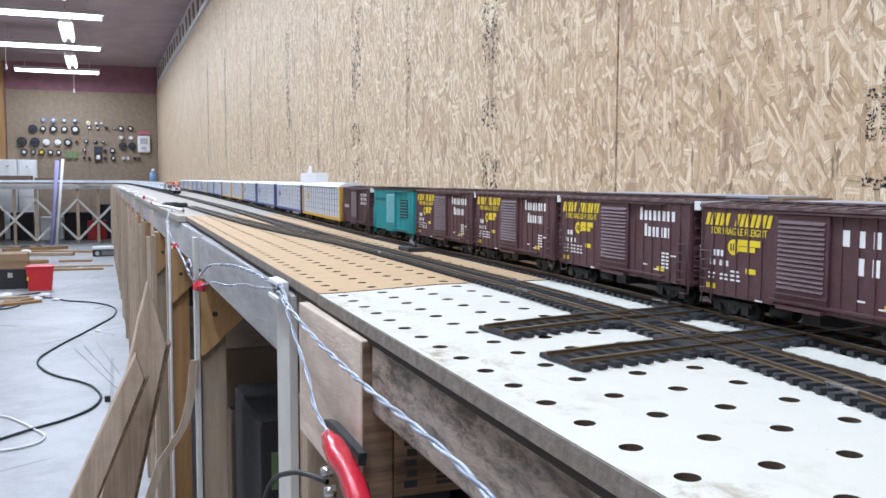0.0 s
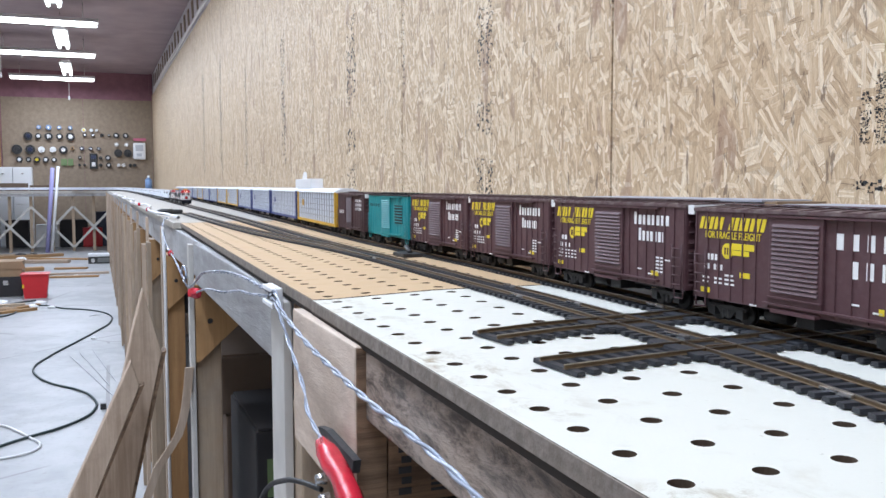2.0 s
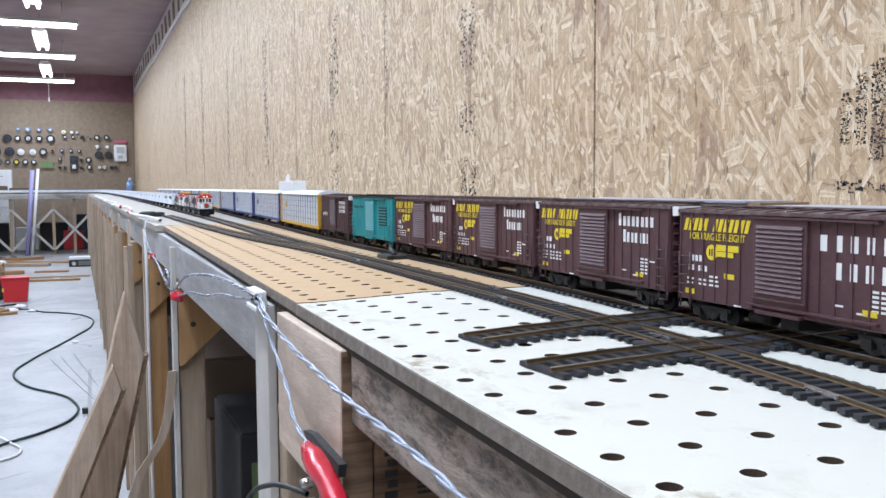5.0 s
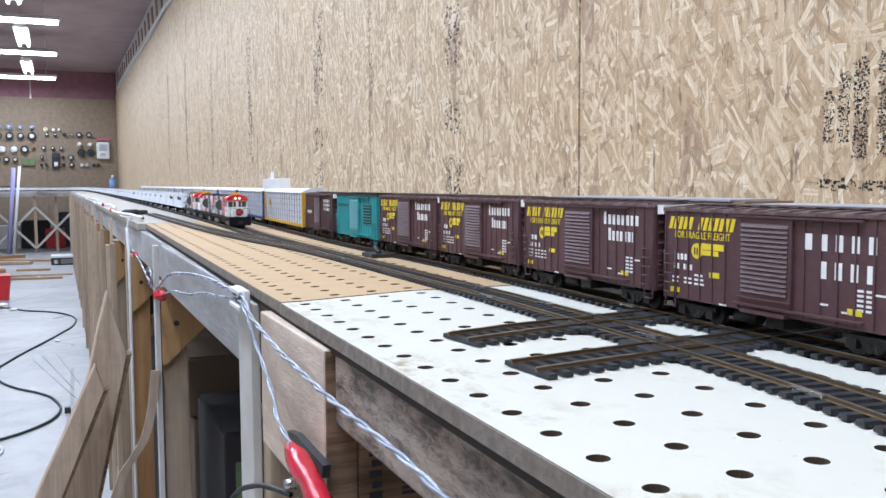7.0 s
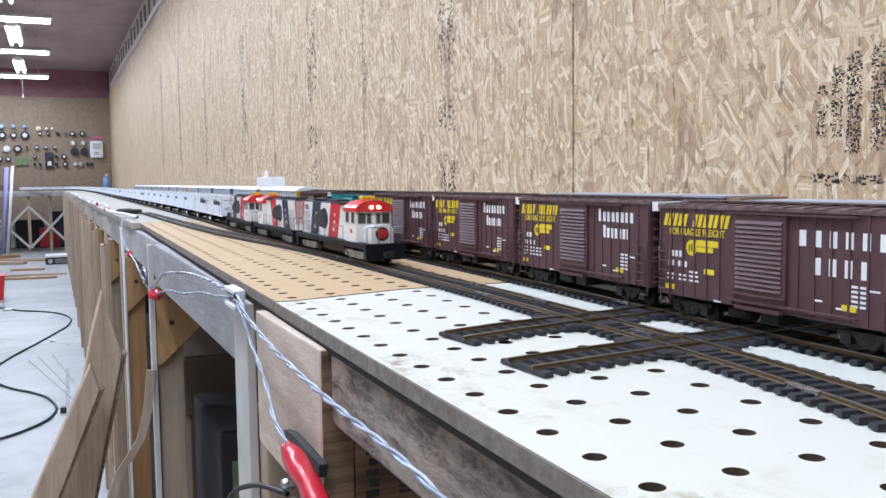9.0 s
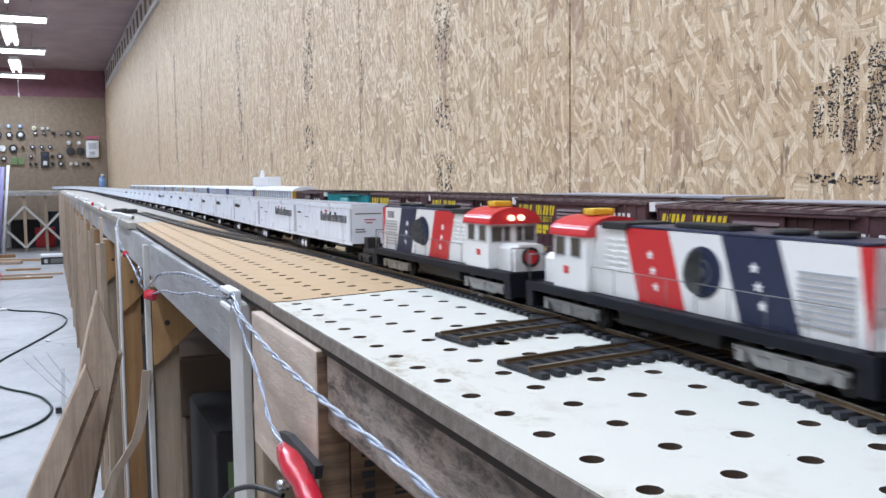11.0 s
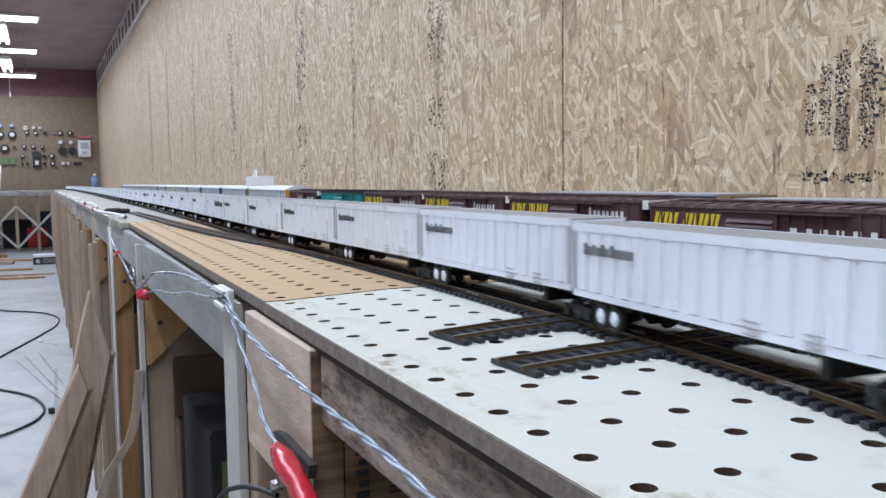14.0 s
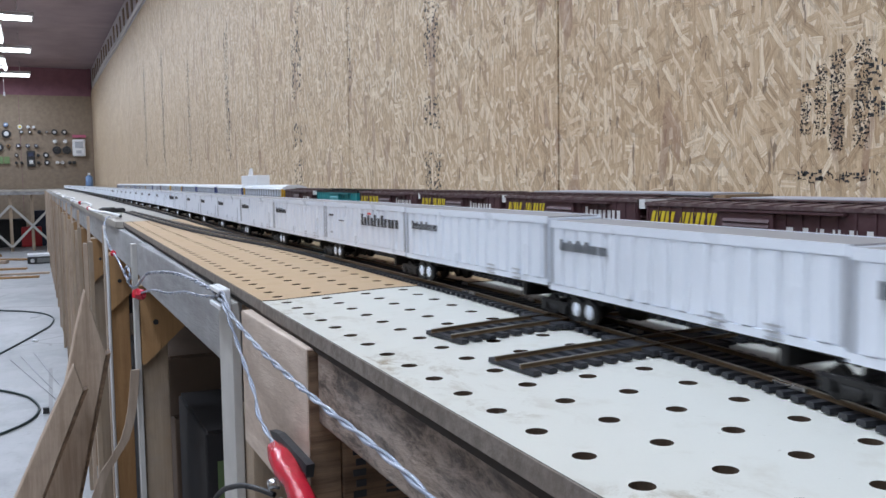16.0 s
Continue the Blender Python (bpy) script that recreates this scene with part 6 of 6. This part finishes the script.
def wall_stamps():
    """Faded black ink stamps on the strand board: speckled bars, not readable."""
    rnd = random.Random(9)
    x = WALL_X
    def column(y0, y1, z0, z1, step, density, name):
        verts, faces = [], []
        z = z0
        while z < z1:
            y = y0
            while y < y1:
                if rnd.random() < density:
                    w, h = rnd.choice((rnd.uniform(0.15, 0.4), rnd.uniform(0.5, 1.3))) * step, rnd.choice((rnd.uniform(0.15, 0.4), rnd.uniform(0.5, 1.2))) * step
                    a, b = y + rnd.uniform(-0.6, 0.6) * step, z + rnd.uniform(-0.7, 0.7) * step
                    n = len(verts)
                    j = [rnd.uniform(-0.22, 0.22) * step for _ in range(4)]
                    for xx in (x - 0.0008, x + 0.0004):
                        verts += [(xx, a + j[0], b), (xx, a + w, b + j[1]), (xx, a + w + j[2], b + h), (xx, a, b + h + j[3])]
                    faces += [(n, n + 1, n + 2, n + 3), (n + 4, n + 7, n + 6, n + 5)] + [(n + i, n + 4 + i, n + 4 + (i + 1) % 4, n + (i + 1) % 4) for i in range(4)]
                y += step
            z += step * 1.05
        me = bpy.data.meshes.new(name)
        me.from_pydata(verts, [], faces)
        tagged(mesh_thing(name, me, M_INK, "faded black ink stamp on the strand board", "stamp"), group="ink stamps", kind="stuff")
    def lines(y0, y1, z0, z1, n, step=0.0027, density=0.78):
        w = (y1 - y0) / n
        for k in range(n):
            column(y0 + k * w, y0 + (k + 0.72) * w, z0 + rnd.uniform(0, 0.15) * (z1 - z0), z1 - rnd.uniform(0, 0.12) * (z1 - z0), step, density, "ink_stamp")
    lines(0.575, 0.605, 0.965, 1.108, 1, density=0.85)
    lines(0.612, 0.640, 0.972, 1.100, 1, density=0.85)
    lines(0.640, 0.662, 0.978, 1.085, 1)
    lines(0.664, 0.686, 0.985, 1.062, 1)
    column(0.553, 0.572, 1.043, 1.072, 0.0055, 0.6, "ink_stamp")
    column(0.556, 0.570, 1.012, 1.030, 0.004, 0.97, "ink_stamp")
    column(0.562, 0.684, 0.934, 0.947, 0.0042, 0.72, "ink_stamp")
    for y0, y1, spans in ((1.80, 1.90, ((0.90, 1.02), (1.06, 1.16), (1.22, 1.40), (1.5, 1.75))), (3.02, 3.15, ((0.92, 1.02), (1.06, 1.16), (1.24, 1.60), (1.7, 1.95))), (4.32, 4.43, ((1.05, 1.75),)), (5.55, 5.64, ((0.95, 1.8),)), (6.75, 6.85, ((1.0, 2.0),)), (2.46, 2.475, ((1.2, 1.6),)), (7.9, 8.0, ((1.0, 2.0),)), (0.50, 0.53, ((0.95, 1.02), (1.15, 1.22)))):
        for z0, z1 in spans:
            lines(y0, y1, z0, z1, 2, 0.0065 if y0 < 3 else 0.011, 0.5)


def track_side():
    bump = thing("track_bumper", "black rubber bumper at the siding's end", "bumper", pose(0.066, 2.13, T + 0.0022))
    part("block", B(-0.055, 0.005, -0.018, 0.018, -0.0005, 0.0105, bevel=0.004), M_BLACK, bump)
    part("buffer", rod(bmesh.new(), (-0.05, -0.02, 0.0065), (-0.02, -0.024, 0.0065), 0.0065, seg=12), M_BLACK, bump)
    th = thing("switch_throw", "black plastic turnout throw beside the track", "turnout throw", pose(0.150, 0.63, T + 0.0031))
    part("base", B(-0.010, 0.010, -0.016, 0.016, 0, 0.004, bevel=0.001), M_BLACK, th)
    part("lever", rod(bmesh.new(), (0.0, -0.008, 0.004), (0.002, 0.010, 0.009), 0.0022, seg=8), M_BLACK, th)
    # moulded crossing blocks where the stubs cross the main and parking tracks
    for ln in (STUB_A, STUB_B):
        for other in (MAIN, PARK):
            best = min(((np.hypot(*(ln.at(s) - other.at(q))), s, q) for s in np.arange(0.02, 0.25, 0.004) for q in np.arange(other.s_of_y(0.05), other.s_of_y(0.28), 0.004)))
            p = ln.at(best[1])
            h = math.degrees(other.heading(best[2]))
            cr = thing("crossing_block", "black moulded frame of a track crossing", "track crossing", pose(p[0], p[1], T + rise(p[0], p[1]), 0, 0, h), "crossing frames")
            for nm, dims in (("frame", (-0.0165, 0.0165, -0.0050, 0.0050)), ("frame", (-0.0165, 0.0165, -0.0200, -0.0105)), ("frame", (-0.0165, 0.0165, 0.0105, 0.0200)), ("side", (-0.0195, -0.0115, -0.0185, 0.0185)), ("side", (0.0115, 0.0195, -0.0185, 0.0185))):
                zt = 0.0024 if nm == "frame" else 0.0028
                part(nm, B(*dims, 0.0004, zt, bevel=0.0006), M_TIE, cr)
            for y in (-0.0055, 0.0055):
                part("guard_rail", B(-0.0062, 0.0062, y - 0.0005, y + 0.0005, 0.0028, 0.0037), M_RAIL, cr)
    for line, q, sd in ((MAIN, 0.155, 0.0012), (MAIN, 0.30, -0.0085), (MAIN, 0.26, 0.0085), (MAIN, 0.345, 0.0085), (MAIN, 0.60, -0.0085), (MAIN, 0.72, 0.0085), (PARK, 0.235, -0.0085), (MAIN, 0.045, -0.0085), (MAIN, 0.95, -0.0085), (PARK, 1.25, -0.0085)):
        p, h = line.at(line.s_of_y(q)), line.heading(line.s_of_y(q))
        mesh_thing("rail_joiner", B(-0.0016, 0.0016, -0.008, 0.008, 0.0021, 0.0036, bevel=0.0004), M_STEEL, "bright steel rail joiner on the track", "rail joiner", pose(p[0] + sd * math.cos(h), p[1] + sd * math.sin(h), T + rise(p[0], p[1]), 0, 0, math.degrees(h)), "rail joiners")
    # the foam block that lies on a car roof
    fb = thing("foam_block", "white foam block with a thin fin, lying on a car roof", "foam block", PARK.ride(PARK.s_of_y(1.282), 0.1) @ pose(0, 0, 0.0618))
    part("body", B(-0.010, 0.010, -0.080, 0.072, 0, 0.0150, bevel=0.001), M_FOAM, fb)
    bm = bmesh.new()
    prism(bm, [(0.022, 0.015), (0.050, 0.015), (0.034, 0.026), (0.027, 0.027)], -0.002, 0.002, "x")
    part("fin", bm, M_FOAM, fb)
    bm = bmesh.new()
    rows = [[bm.verts.new((x, y, z + rise(0.219, y))) for x, z in ((-0.010, 0.0002), (0.010, 0.0002), (0.010, 0.0022), (-0.010, 0.0022))] for y in np.arange(-0.7, 0.37, 0.05)]
    for r, q in zip(rows, rows[1:]):
        for i in range(4):
            bm.faces.new((r[i], r[(i + 1) % 4], q[(i + 1) % 4], q[i]))
    bm.faces.new(rows[0]), bm.faces.new(rows[-1])
    bmesh.ops.recalc_face_normals(bm, faces=bm.faces[:])
    mesh_thing("cork_strip", bm, M_BROWN_PEG, "tan strip lying between the tracks", "strip", pose(0.219, 0, T))


# ---- put it together ----
room()
lamp = shop_light()
lamp.matrix_basis = pose(LAMPS_ACROSS[0][0], LAMPS_ACROSS[0][1], 2.585)
for lx, ly in LAMPS_ACROSS[1:]:
    copy_thing(lamp, pose(lx, ly, 2.585))
for lx, ly in LAMPS_ALONG:
    copy_thing(lamp, pose(lx, ly, 2.585, 0, 0, 90))
bench()
bench_frame()
track("main_track", MAIN, 0.05, MAIN.length - 0.05, 1.35, "black-tied model track with brown rails, main line")
track("siding_track", SIDING, 0.06, SIDING.length, 1.35, "black-tied model track ending at a bumper", low=0.00012)
track("parking_track", PARK, 0.05, PARK.length - 0.05, 1.1, "black-tied model track under parked cars")
track("rear_track", REAR, 0.05, REAR.length - 0.02, -9, "black-tied model track beside the wall side cars")
STUB_A = Line([(0.030, 0.1795), (0.11, 0.189), (0.20, 0.200), (0.28, 0.210)])
STUB_B = Line([(0.027, 0.1145), (0.11, 0.121), (0.20, 0.130), (0.28, 0.138)])
for ln in (STUB_A, STUB_B):
    track("crossing_track", ln, 0.0, ln.length - 0.01, 0.5, "short stub of black-tied track crossing the main line", low=0.0002)

planks()
wires()
under_bench()
floor_things()
end_of_room()
wall_stamps()
track_side()

# parked cars
PITCH = 0.1465 * K
SIZE = Matrix.Diagonal((1.0, K, 0.989, 1))
s = PARK.s_of_y(0.1188)
order = [("belt", 0), ("red", 1), ("red", 2), ("red", 3), ("teal", 4), ("old", 5)]
made = {}
for style, k in order:
    m = PARK.ride(s + PITCH * k + (0.0124 if style == "old" else 0), 0.0495)
    if style in made:
        copy_thing(made[style], m)
    else:
        made[style] = boxcar(style)
        made[style].matrix_basis = m @ SIZE
copy_thing(made["red"], PARK.ride(s - PITCH, 0.0495))
s2 = PARK.s_of_y(0.975) + 0.158
autos = {}
for k in range(14):
    color = "yellow" if k in (0, 4, 5, 8, 11) else "blue"
    m = PARK.ride(s2 + 0.318 * K * k, 0.118)
    if color in autos:
        copy_thing(autos[color], m)
    else:
        autos[color] = autorack(color)
        autos[color].matrix_basis = m @ SIZE
g = rear_car("g")
g.matrix_basis = REAR.ride(REAR.s_of_y(0.298), 0.066) @ SIZE
copy_thing(g, REAR.ride(REAR.s_of_y(0.298) - 0.2026, 0.066))

# the moving train: vehicles by their distance behind the leading nose
SPEED = 0.361
NOSE = MAIN.s_of_y(0.6675)    # where the nose is at 8.5 s
ENG = 0.2365
UNITS = []
lead = engine()
second = copy_thing(lead, pose(0, 0, 0))
third = copy_thing(lead, pose(0, 0, 0))
UNITS += [(lead, ENG * 0.5, 0.062, False), (second, ENG * 1.5, 0.062, True), (third, ENG * 2.5, 0.062, False)]
UNITS.append((bogie_head(), ENG * 3 + 0.0243, 0.01, False))
big, small = trailer(True), trailer(False)
TP = 0.1850
HEADLEN = ENG * 3 + 0.0485
for k in range(68):
    is_big = k in (0, 1, 9, 16, 26, 41)
    if k == 0:
        ob = big
    elif k == 2:
        ob = small
    else:
        ob = copy_thing(big if is_big else small, pose(0, 0, 0))
    UNITS.append((ob, HEADLEN + TP * (k + 0.5), 0.08, False))


def motions():
    times = [0.5 * k for k in range(33)]
    for ob, back, half, turned in UNITS:
        ob.scale = (1, {0.062: ENG / 0.2445, 0.08: TP / 0.193}.get(half, 1.0), 1)
        rows = []
        for t in times:
            m = MAIN.ride(NOSE + SPEED * (8.5 - t) + back, half)
            if turned:
                m = m @ pose(0, 0, 0, 0, 0, 180)
            rows.append((t, m))
        walk(ob, rows)


motions()
